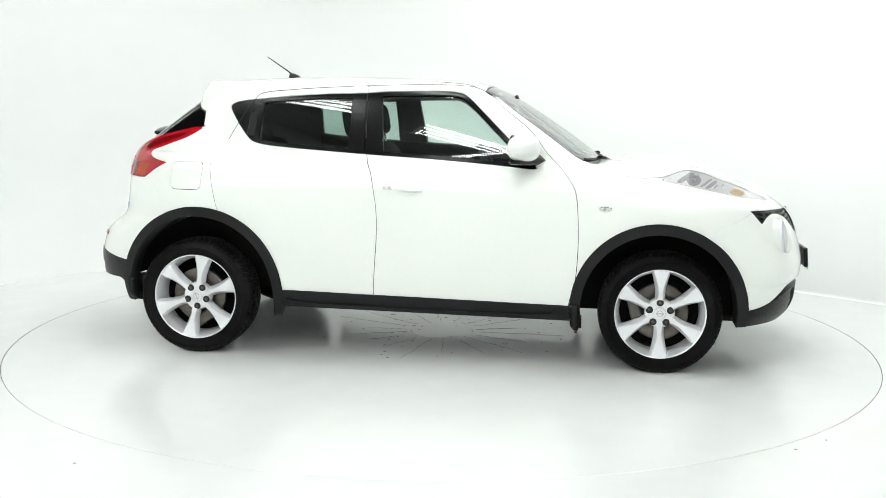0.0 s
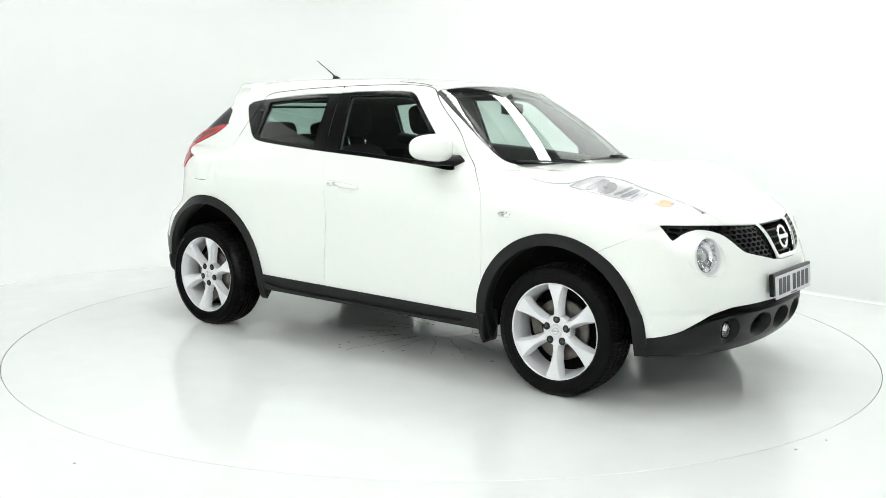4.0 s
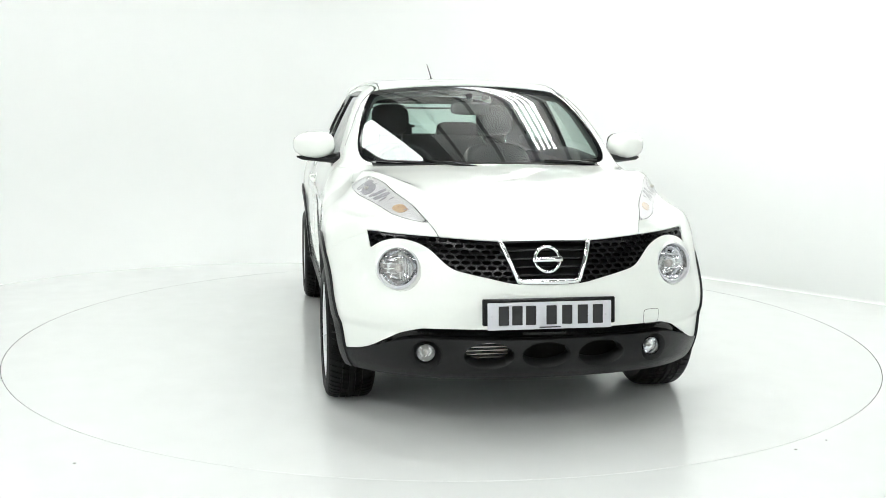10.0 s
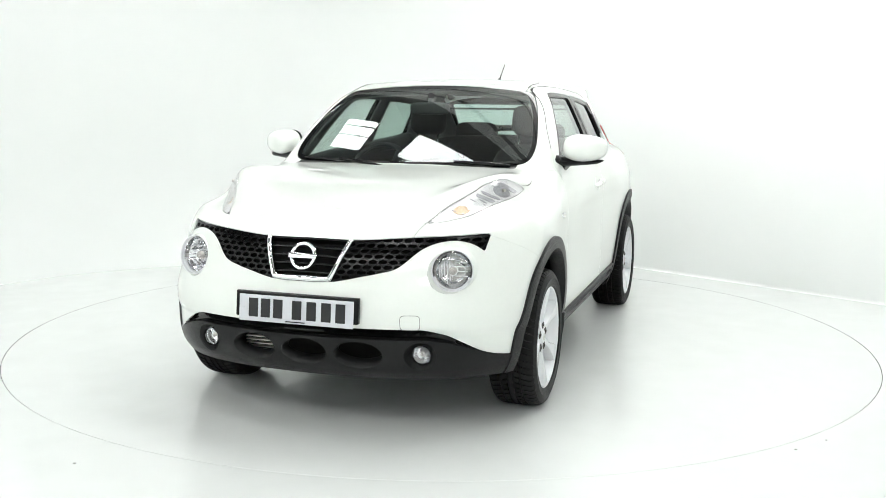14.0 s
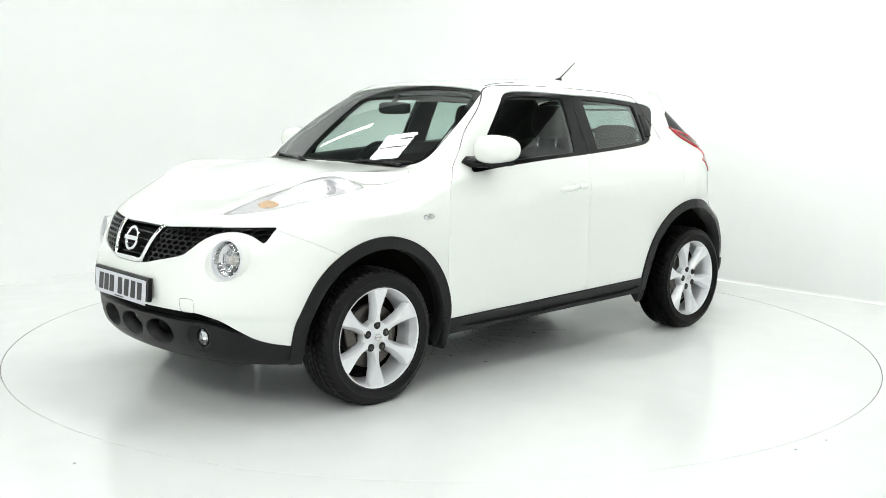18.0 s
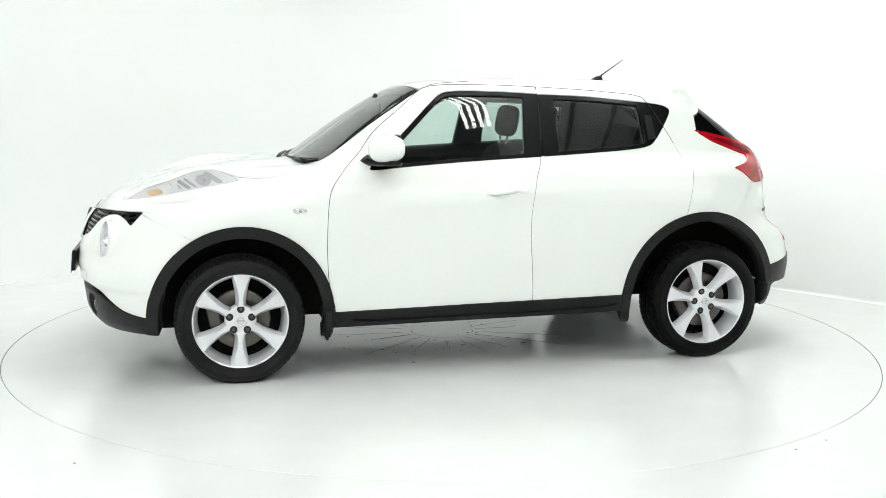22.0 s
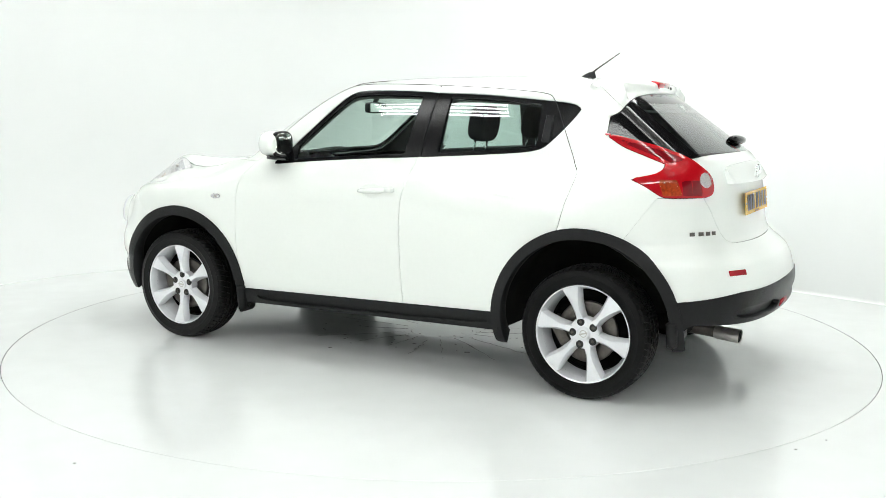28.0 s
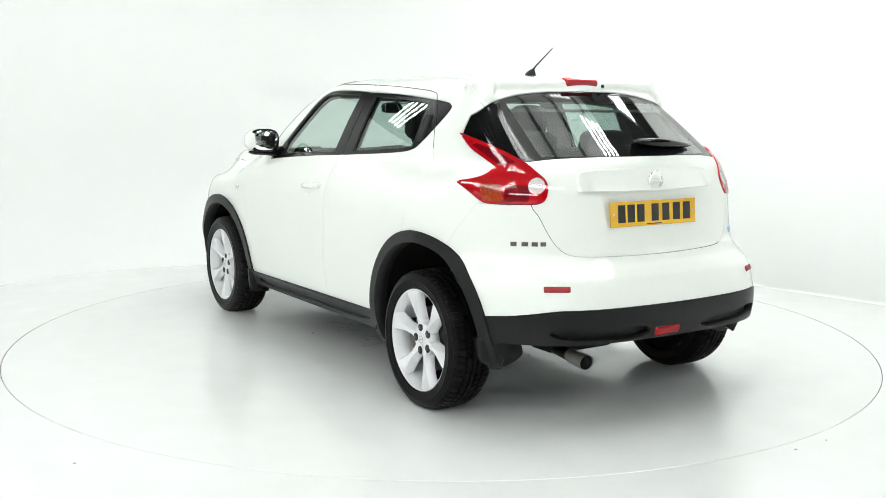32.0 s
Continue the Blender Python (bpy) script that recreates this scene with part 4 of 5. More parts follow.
    rings = lathe(bm, [(0.2045, -0.06), (0.08, -0.055), (0.02, -0.05)], 32, axis="y")
    bm.faces.new(rings[-1])
    part("back_plate", bm, DARK, wheel)
    return wheel


def copy_part(ob):
    made = {}
    for o in (ob, *ob.children_recursive):
        made[o] = o.copy()
        scene.collection.objects.link(made[o])
        made[o].parent = made.get(o.parent, o.parent)
    return made[ob]


wheel_one = build_wheel()
for i, (e, s, spin) in enumerate(((1, 1, -2), (-1, 1, 17), (1, -1, 0), (-1, -1, 109))):
    wh = wheel_one if i == 0 else copy_part(wheel_one)
    shaded(part("tyre", tyre_mesh(-HUB_Z + 0.0005, spin), RUBBER, wh, "black road tyre with worn tread"), 38)
    on_car(wh, e * WHEEL_X, s * WHEEL_Y, HUB_Z, 0 if s > 0 else 180, spin)

# ---- wheel wells, floor pan and engine bay ----
for e in (1, -1):
    for s in (1, -1):
        cx, cz, r0, r1 = ARCH[e]
        bm = bmesh.new()
        rows = []
        for k in range(29):
            a = radians(-8 + (196 if e > 0 else 179) * k / 28)
            r = r0 + 0.012
            x, z = cx + r * math.cos(a), cz + r * math.sin(a)
            rows.append([bm.verts.new((x, s * y, z)) for y in (0.830 - 0.03 * max(0, math.cos(a) * e), 0.78, 0.64, 0.50)])
        for a, b in zip(rows, rows[1:]):
            for k in range(3):
                bm.faces.new((a[k], b[k], b[k + 1], a[k + 1]))
        bm.faces.new([r[3] for r in rows])
        part("wheel_well", smooth(bm), DARK, car, "black wheel-arch liner")

bm = bmesh.new()
box(bm, (0.30, 0, 0.352), (2.90, 0.98, 0.12), bevel=0.02)
part("floor_pan", bm, DARK, car)
# added slab that keeps light off the floor below the nose
bm = bmesh.new()
box(bm, (1.42, 0, 0.238), (0.72, 0.98, 0.05), bevel=0.02)
part("engine_undertray", bm, DARK, car, "black slab added to darken the floor under the nose")
bm = bmesh.new()
box(bm, (0.0, 0, 0.335), (1.60, 1.60, 0.07), bevel=0.02)
part("cabin_floor", bm, DARK, car)
bm = bmesh.new()
box(bm, (1.42, 0, 0.58), (0.86, 0.96, 0.52), bevel=0.03)
part("engine_bay", bm, DARK, car)
bm = bmesh.new()
box(bm, (-1.62, 0, 0.56), (0.46, 0.96, 0.36), bevel=0.03)
part("boot_floor", bm, DARK, car)
bm = bmesh.new()
tube(bm, [(1.25, 0.5, 0.25), (1.25, -0.5, 0.25)], 0.04, 10)
part("front_axle", bm, DARK, car)
bm = bmesh.new()
tube(bm, [(-1.27, 0.62, 0.27), (-1.27, -0.62, 0.27)], 0.045, 10)
part("rear_axle", bm, DARK, car)
bm = bmesh.new()
box(bm, (1.895, 0, 0.55), (0.03, 0.86, 0.60), bevel=0.008)
part("radiator", bm, DARK, car)
bm = bmesh.new()
for k in range(6):
    box(bm, (1.93, -0.237, 0.312 + 0.015 * k), (0.02, 0.20, 0.005))
part("intercooler_fins", bm, STEEL, chin, "silver cooler fins")

# ---- cabin lining ----
lp, lt = surface_net(0.03)
lx, ly, lz = lp.T
la = np.abs(ly)
holes = np.minimum.reduce([
    mx(inside_of(SCREEN, ly, lz) + 0.02, 0.2 - lx),
    mx(inside_of(DLO_F, lx, lz) + 0.02, -(lx + 0.222 + (lz - 1.113) * 0.115), 0.4 - la),
    mx(inside_of(DLO_R, lx, lz) + 0.02, lx + 0.417, -(lx + 0.94), 0.4 - la),
    mx(lx + 1.30, 1.16 - lz, la - 0.50, -(back_plane(lx, la, lz) + 0.011)),
])
wells = np.minimum(np.hypot(lx - 1.255, lz - 0.318) - 0.50, np.hypot(lx + 1.247, lz - 0.335) - 0.51)
lp, lt = clip(lp, lt, mx(-holes, -wells, 0.42 - lz, lx - 0.93, -1.84 - lx))
zsplit = lp[:, 2] - 1.09
for nm, mt, sign, lab in (("headlining", LINING, -1, "pale grey roof and pillar lining"), ("door_lining", CABIN, 1, "dark inner panels")):
    panel(nm, *clip(lp, lt, sign * zsplit), mt, car, lip=0.01, lift=-0.032, label=lab)

# ---- lamps ----
for s in (1, -1):
    lamp = panel("position_lamp", *pieces["marker", s], LAMP_BODY, car, lip=-0.0075, lift=-0.008, label="clear lamp on top of the front wing with an amber bulb")
    panel("lens", *pieces["marker", s], LENS, lamp, lip=0.003, lift=0.001, label="clear lamp cover")
    am = split(pieces["marker", s], lambda x, y, z: mx(inside_of(MARKER, x, z) + 0.012, np.hypot((x - 1.668 + (z - 0.938) * 0.5) / 2.4, z - 0.938) - 0.0165))[0]
    panel("indicator_bulb", *am, AMBER, lamp, lip=0.003, lift=-0.0055, label="amber turn signal")
    bowl = split(pieces["marker", s], lambda x, y, z: np.hypot((x - 1.43) / 1.5, z - 1.004) - 0.026)[0]
    panel("bulb_bowl", *bowl, LAMP_FACET, lamp, lip=0.003, lift=-0.005)
    for lo, hi, lift, mt in ((1.30, 1.345, -0.011, LAMP_FACET), (1.375, 1.385, -0.008, LAMP_FACET), (1.47, 1.495, -0.008, LAMP_FACET), (1.51, 1.545, -0.012, LAMP_FACET), (1.56, 1.575, -0.007, LAMP_FACET), (1.59, 1.600, -0.009, LAMP_FACET), (1.76, 1.775, -0.010, LAMP_FACET)):
        facet = split(pieces["marker", s], lambda x, y, z: mx(np.abs(x - 1.6 * (z - 0.98) - (lo + hi) / 2) - (hi - lo) / 2, inside_of(MARKER, x, z) + 0.010, 0.96 - 0.28 * (x - 1.45) - z, step_y(x) - 0.055 - np.abs(y)), 0.0)[0]
        if len(facet[1]):
            panel("reflector_facet", *facet, mt, lamp, lip=0.003, lift=lift / 2)
    bm = bmesh.new()
    y0 = float(on_side(np.array([1.40]), np.array([1.01]))[0])
    tube(bm, [(1.415, s * (y0 - 0.02), 1.003), (1.43, s * (y0 - 0.004), 1.006)], [0.010, 0.007], 10)
    part("bulb", bm, STEEL, lamp)

    def across(x, y):
        return (x + np.abs(y)) * 0.7071
    core, rest = split(pieces["tail", s], lambda x, y, z: mx(np.abs(across(x, y) + 0.637 - (z - 1.015) * 0.25) - 0.046, np.abs(z - 1.012) - 0.036), 0.0)
    rev, rest = split(rest, lambda x, y, z: np.hypot(across(x, y) + 0.828, z - 1.043) - 0.035, 0.0)
    deep, rest = split(rest, lambda x, y, z: mx(np.abs(across(x, y) + 0.747) - 0.052, np.abs(z - 1.010) - 0.034), 0.0)
    arm, rest = split(rest, lambda x, y, z: mx(inside_of(TAIL, across(x, y), z) + 0.016, 1.118 - 0.25 * (across(x, y) + 0.66) - z), 0.0)
    tail = panel("tail_lamp", *rest, RED, car, lip=0.02, lift=0.006, label="red boomerang-shaped rear lamp")
    panel("inner_arm", *arm, RED_DEEP, tail, lip=0.006, lift=0.0035, label="darker red inner panel")
    panel("fog_section", *deep, RED_DEEP, tail, lip=0.006, lift=0.004, label="dark red ribbed section")
    panel("amber_section", *core, AMBER_DEEP, tail, lip=0.006, lift=0.004, label="amber turn signal behind red lens")
    for j in range(5):
        rib = split(deep, lambda x, y, z, j=j: np.abs(across(x, y) + 0.707 + 0.02 * j) - 0.0018, 0.0)[0]
        panel("lens_rib", *rib, RED, tail, lip=0.004, lift=0.0055)
    for j in range(4):
        rib = split(core, lambda x, y, z, j=j: np.abs(z - 0.988 - 0.016 * j) - 0.0016, 0.0)[0]
        panel("lens_rib", *rib, AMBER, tail, lip=0.004, lift=0.0052)
    panel("reversing_lamp", *rev, CLEAR_LAMP, tail, lip=0.01, lift=0.002, label="clear round reversing lamp")
    panel("reversing_lens", *rev, LENS, tail, lip=0.004, lift=0.008)


def lamp_unit(name, s, y, z, r, depth, label, tilt=0.72):
    x0 = float(on_front(np.array([y]), np.array([z]))[0])
    n = body_slope(np.array([[x0, s * y, z]]))[0]
    axis = (Vector(n).normalized() * tilt + Vector((1, 0, 0)) * (1 - tilt)).normalized()
    m = Matrix.Translation((x0 - (0.009 if r > 0.05 else 0.022), s * y, z)) @ axis.to_track_quat("X", "Z").to_matrix().to_4x4()

    def put(nm, prof, mat, parent, lab="", n=48, closed=False, cap=False):
        bm = bmesh.new()
        rings = lathe(bm, prof, n, axis="x", closed=closed)
        if cap:
            bm.faces.new(rings[-1])
        bmesh.ops.transform(bm, matrix=m, verts=bm.verts)
        return part(nm, smooth(bm, nm != "reflector"), mat, parent, lab)
    unit = put(name, [(r * 0.985, -0.014), (r * 1.005, 0.002), (r * 1.0, 0.009), (r * 0.955, 0.006), (r * 0.94, -0.006), (r * 0.93, -depth)], TRIM if r < 0.05 else ALLOY, car, label)
    put("reflector", [(r * 0.94, -0.008), (r * 0.86, -depth * 0.45), (r * 0.62, -depth * 0.8), (r * 0.25, -depth)], REFLECTOR, unit, "faceted chrome reflector", 28, cap=True)
    put("bulb_shield", [(r * 0.20, -depth * 0.9), (r * 0.20, -depth * 0.35), (r * 0.13, -depth * 0.25)], STEEL, unit, n=20, cap=True)
    put("lens", [(r * 0.955, 0.004), (r * 0.8, 0.012), (r * 0.55, 0.018), (r * 0.25, 0.0205), (r * 0.02, 0.021)], LENS, unit, "clear round lens", cap=True)
    if r < 0.05:
        bm = bmesh.new()
        ang = np.linspace(0, 2 * math.pi, 41)[:-1]
        ey, ez = y + 0.0625 * np.cos(ang), z + 0.0625 * np.sin(ang)
        ex = on_front(ey, ez, 0.006)
        rows = [[bm.verts.new((p, s * q, w)) for p, q, w in zip(ex.tolist(), ey.tolist(), ez.tolist())]]
        for rr, d in ((1.32, 0.008), (1.12, 0.003), (1.0, -0.002), (0.98, -0.012)):
            rows.append([bm.verts.new(m @ Vector((d, s * r * rr * math.cos(k), r * rr * math.sin(k)))) for k in ang.tolist()])
        for p, q in zip(rows, rows[1:]):
            for k in range(40):
                bm.faces.new((p[k], p[(k + 1) % 40], q[(k + 1) % 40], q[k]))
        part("lamp_dish", smooth(bm), PLASTIC, unit, "round black dish about the lamp")
    if r > 0.05:
        bm = bmesh.new()
        ang = np.linspace(0, 2 * math.pi, 49)[:-1]
        ey, ez = y + 0.0905 * np.cos(ang), z + 0.0905 * np.sin(ang)
        ex = on_front(ey, ez, -0.0015)
        rim = [bm.verts.new((p, s * q, w)) for p, q, w in zip(ex.tolist(), ey.tolist(), ez.tolist())]
        foot = [bm.verts.new(m @ Vector((-0.004, s * r * 0.992 * math.cos(k), r * 0.992 * math.sin(k)))) for k in ang.tolist()]
        for k in range(48):
            bm.faces.new((rim[k], rim[(k + 1) % 48], foot[(k + 1) % 48], foot[k]))
        part("socket", smooth(bm), PAINT, unit, "white wall of the lamp recess")
        bm = bmesh.new()
        for k in range(9):
            box(bm, (-depth * 0.62, s * (-r * 0.62 + k * r * 0.075), -r * 0.05), (0.010, r * 0.022, r * 1.15 - abs(k - 5) * r * 0.12))
        for k in range(4):
            box(bm, (-depth * 0.55, s * r * 0.40, r * (0.42 - 0.22 * k)), (0.012, r * 0.62, r * 0.035))
        bmesh.ops.transform(bm, matrix=m, verts=bm.verts)
        part("reflector_ribs", bm, CHROME, unit)
        bm = bmesh.new()
        pts = [(-0.008, r * 0.9 * math.cos(a), r * 0.9 * math.sin(a)) for a in np.linspace(radians(200), radians(340), 13).tolist()]
        tube(bm, [m @ Vector(q) for q in pts], 0.009, 6, flat=0.6)
        part("lower_trim", smooth(bm), ALLOY, unit)
    return unit


for s in (1, -1):
    lamp_unit("headlamp", s, LAMP_Y, LAMP_Z, 0.087, 0.064, "large round clear headlamp in the bumper")
    lamp_unit("fog_lamp", s, 0.492, 0.360, 0.041, 0.034, "small round fog lamp in black trim", 0.3)

# ---- grille ----
gy, gz = np.arange(-0.72, 0.7201, 0.0036), np.arange(0.648, 0.8581, 0.0036)
yy, zz = (q.ravel() for q in np.meshgrid(gy, gz, indexing="ij"))
keep = inside_of(MOUTH, yy, zz) < 0.02
xx = np.full(yy.shape, 1.9)
xx[keep] = on_front(yy[keep], zz[keep])
nz = len(gz)
idx = np.arange(len(yy)).reshape(len(gy), nz)
q = np.stack([idx[:-1, :-1], idx[1:, :-1], idx[1:, 1:], idx[:-1, 1:]], -1).reshape(-1, 4)
q = q[keep[q].all(1)]
gp, gt = tidy(np.stack([xx, yy, zz], 1), np.concatenate([q[:, [0, 1, 2]], q[:, [0, 2, 3]]]))


def vee(z):
    """Half width of the chrome vee at a height."""
    return 0.128 + (z - 0.672) * 0.405


row = np.round((gp[:, 2] - 0.66) / 0.0215)
u = (np.abs(gp[:, 1]) + 0.021 * (row % 2)) / 0.042
u = (u - np.round(u)) * 0.042
v = gp[:, 2] - 0.66 - row * 0.0215
hole = (np.abs(u / 0.0178) ** 2.4 + np.abs(v / 0.0082) ** 2.4) ** (1 / 2.4) - 1
field = mx(inside_of(MOUTH, gp[:, 1], gp[:, 2]) + 0.001, -hole * 0.008, vee(gp[:, 2]) - np.abs(gp[:, 1]))
# black sheet in place of the shaded depth behind the openings
panel("grille_backing", *pieces["mouth"], DARK, car, lip=0.004, lift=-0.040, label="black sheet for the shade behind the grille")
grille = panel("grille", *clip(gp, gt, field), TRIM, car, lip=0.016, lift=-0.008, label="black grille with staggered oval openings")
for k in range(5):
    z = 0.690 + 0.032 * k
    w = vee(z) - 0.004
    ys = np.linspace(-w, w, 15)
    bm = bmesh.new()
    tube(bm, [(x, y, z + 0.004 * (1 - (y / w) ** 2)) for x, y in zip(on_front(ys, np.full(15, z), -0.016).tolist(), ys.tolist())], 0.009, 8, flat=0.7)
    part("grille_bar", smooth(bm), GLOSS_BLACK, grille)
path = outline([(0.190, 0.828), (0.190, 0.828), (0.134, 0.690), (0.118, 0.672), (0.092, 0.668), (0.0, 0.668), (-0.092, 0.668), (-0.118, 0.672), (-0.134, 0.690), (-0.190, 0.828), (-0.190, 0.828)], closed=False, per=6)
bm = bmesh.new()
xs = on_front(path[:, 0], path[:, 1], 0.002)
wid = [0.0105 + 0.0040 * ramp(-abs(y), -0.16, -0.05) for y in path[:, 0]]
tube(bm, [(x, y, z) for x, (y, z) in zip(xs.tolist(), path.tolist())], [float(w) for w in wid], 10)
part("chrome_vee", smooth(bm), CHROME, grille, "bright chrome vee round the badge")


def round_badge(c, r, facing, parent, mat=CHROME):
    bm = bmesh.new()
    n, k = 40, 8
    rings = []
    for i in range(n):
        a = 2 * math.pi * i / n
        rings.append([bm.verts.new((0.006 * math.sin(b), (r + r * 0.15 * math.cos(b)) * math.cos(a), (r + r * 0.15 * math.cos(b)) * math.sin(a))) for b in [2 * math.pi * j / k for j in range(k)]])
    for i in range(n):
        for j in range(k):
            bm.faces.new((rings[i][j], rings[(i + 1) % n][j], rings[(i + 1) % n][(j + 1) % k], rings[i][(j + 1) % k]))
    box(bm, (0.003, 0, 0), (0.012, r * 2.45, r * 0.42), bevel=0.003)
    bmesh.ops.transform(bm, matrix=Matrix.Translation(c) @ facing, verts=bm.verts)
    b = part("badge", smooth(bm), mat, parent, "chrome ring badge with a plain bar")
    return shaded(b, 40)


round_badge((float(on_front(np.array([0.0]), np.array([0.757]))[0]) + 0.006, -0.003, 0.757), 0.052, Matrix.Rotation(radians(-18), 4, "Y"), grille)


# ---- number plates ----
def number_plate(x, y, z, tilt, turn, mat, parent, back):
    m = Matrix.Translation((x, y, z)) @ Matrix.Rotation(radians(turn), 4, "Z") @ Matrix.Rotation(radians(tilt), 4, "Y")

    def put(nm, parts, mt, par, lab="", bevel=0.0015):
        bm = bmesh.new()
        for c, size in parts:
            box(bm, c, size, bevel=bevel, seg=1)
        bmesh.ops.transform(bm, matrix=m, verts=bm.verts)
        return part(nm, bm, mt, par, lab)
    if back:
        put("plate_holder", [((-0.012, 0, 0.016), (0.022, 0.556, 0.108))], TRIM, parent, "black plate holder", 0.004)
    pl = put("number_plate", [((0.0015, 0, 0), (0.003, 0.520, 0.111))], mat, parent, "white front number plate" if back else "yellow rear number plate")
    ys = [-0.193, -0.137, -0.080, 0.006, 0.072, 0.138, 0.202]
    for yv in ys:
        put("plate_bar", [((0.0034, yv, 0.002), (0.0012, 0.043, 0.078))], INK, pl)
    put("maker_bar", [((0.0034, 0.0, -0.0475), (0.0010, 0.09, 0.005))], INK, pl)
    for sy in (-1, 1):
        put("plate_bolt", [((0.004, sy * 0.240, 0.0), (0.004, 0.010, 0.010))], PLATE_WHITE, pl)
    return pl


number_plate(2.110, -0.006, 0.538, -5, 0, PLATE_WHITE, bumper_f, True)
number_plate(float(on_rear(np.array([0.0]), np.array([0.915]))[0]) - 0.010, 0.000, 0.915, -5, 180, PLATE_YELLOW, hatch, False)

# ---- tailgate details ----
line = outline([(0.400, 1.020), (0.392, 1.075), (0.345, 1.102), (0.0, 1.114), (-0.345, 1.102), (-0.392, 1.075), (-0.400, 1.020), (-0.400, 1.020), (0.0, 1.012), (0.400, 1.020)])
bm = bmesh.new()
cx_rear = on_rear(line[:, 0], line[:, 1])
rows = []
for depth, inset in ((0.006, 0.0), (-0.022, 0.0), (-0.029, 0.004), (-0.031, 0.02)):
    rows.append([bm.verts.new((x + depth * (0.25 + 0.75 * (1.114 - z) / 0.1 if depth < 0 else 1.0), y * (1 - inset), 1.05 + (z - 1.05) * (1 - inset * 6))) for x, (y, z) in zip(cx_rear.tolist(), line.tolist())])
nrow = len(line)
for a, b in zip(rows, rows[1:]):
    for j in range(nrow):
        bm.faces.new((a[j], a[(j + 1) % nrow], b[(j + 1) % nrow], b[j]))
f = bm.faces.new(rows[-1])
bmesh.ops.triangulate(bm, faces=[f])
shaded(part("tailgate_grip", bm, PAINT, hatch, "raised white strip above the plate"), 50)
xb = float(on_rear(np.array([0.0]), np.array([1.058]))[0])
round_badge((xb - 0.032, -0.006, 1.058), 0.039, Matrix.Rotation(radians(180), 4, "Z") @ Matrix.Rotation(radians(6), 4, "Y"), hatch)
for y, w in ((0.664, 0.026), (0.628, 0.028), (0.594, 0.026), (0.562, 0.024)):
    z = 0.800
    x0 = float(on_rear(np.array([y]), np.array([z]))[0])
    n = Vector(body_slope(np.array([[x0, y, z]]))[0]).normalized()
    bm = bmesh.new()
    box(bm, Vector((x0, y, z)) + n * 0.002, (0.004, w, 0.018), n.to_track_quat("X", "Z").to_matrix(), 0.001, 1)
    part("name_bar", bm, DARK_STEEL, body, "chrome name badge")
x0 = float(on_rear(np.array([0.597]), np.array([0.795]))[0])
n = Vector(body_slope(np.array([[x0, -0.597, 0.795]]))[0]).normalized()
bm = bmesh.new()
box(bm, Vector((x0, -0.597, 0.795)) + n * 0.002, (0.002, 0.055, 0.028), n.to_track_quat("X", "Z").to_matrix(), 0.001, 1)
part("model_badge", bm, BLUE, body, "small blue and silver badge")
for s in (1, -1):
    y, z = s * 0.582, 0.627
    x0 = float(on_rear(np.array([y]), np.array([z]))[0])
    n = Vector(body_slope(np.array([[x0, y, z]]))[0]).normalized()
    bm = bmesh.new()
    box(bm, Vector((x0, y, z)) + n * 0.0, (0.005, 0.112, 0.026), n.to_track_quat("X", "Z").to_matrix(), 0.003, 1)
    part("reflector", bm, RED_MOULD, bumper_r, "red bumper reflector")
bm = bmesh.new()
box(bm, (-1.338, 0.010, float(on_top(np.array([-1.330]), np.array([0.0]))[0]) - 0.018), (0.050, 0.196, 0.046), Euler((0, radians(-14), 0)).to_matrix(), 0.009, 3)
part("brake_lamp", smooth(bm), RED, hatch, "red high-level brake lamp")
bm = bmesh.new()
box(bm, (-1.355, -0.120, 1.478), (0.02, 0.016, 0.016), bevel=0.004)
part("washer_jet", bm, RUBBER_GAP, hatch)
# rear wiper
bm = bmesh.new()
wy = np.linspace(0.0, -0.40, 9)
wz = 1.222 - 0.02 * np.linspace(0, 1, 9)
wx = on_rear(wy, wz) - 0.020
tube(bm, [(x, y, z) for x, y, z in zip(wx.tolist(), wy.tolist(), wz.tolist())], [0.014, 0.030, 0.038, 0.040, 0.039, 0.035, 0.029, 0.020, 0.008], 12, flat=0.62)
part("rear_wiper", smooth(bm), GLOSS_BLACK, rear_glass, "black rear wiper")

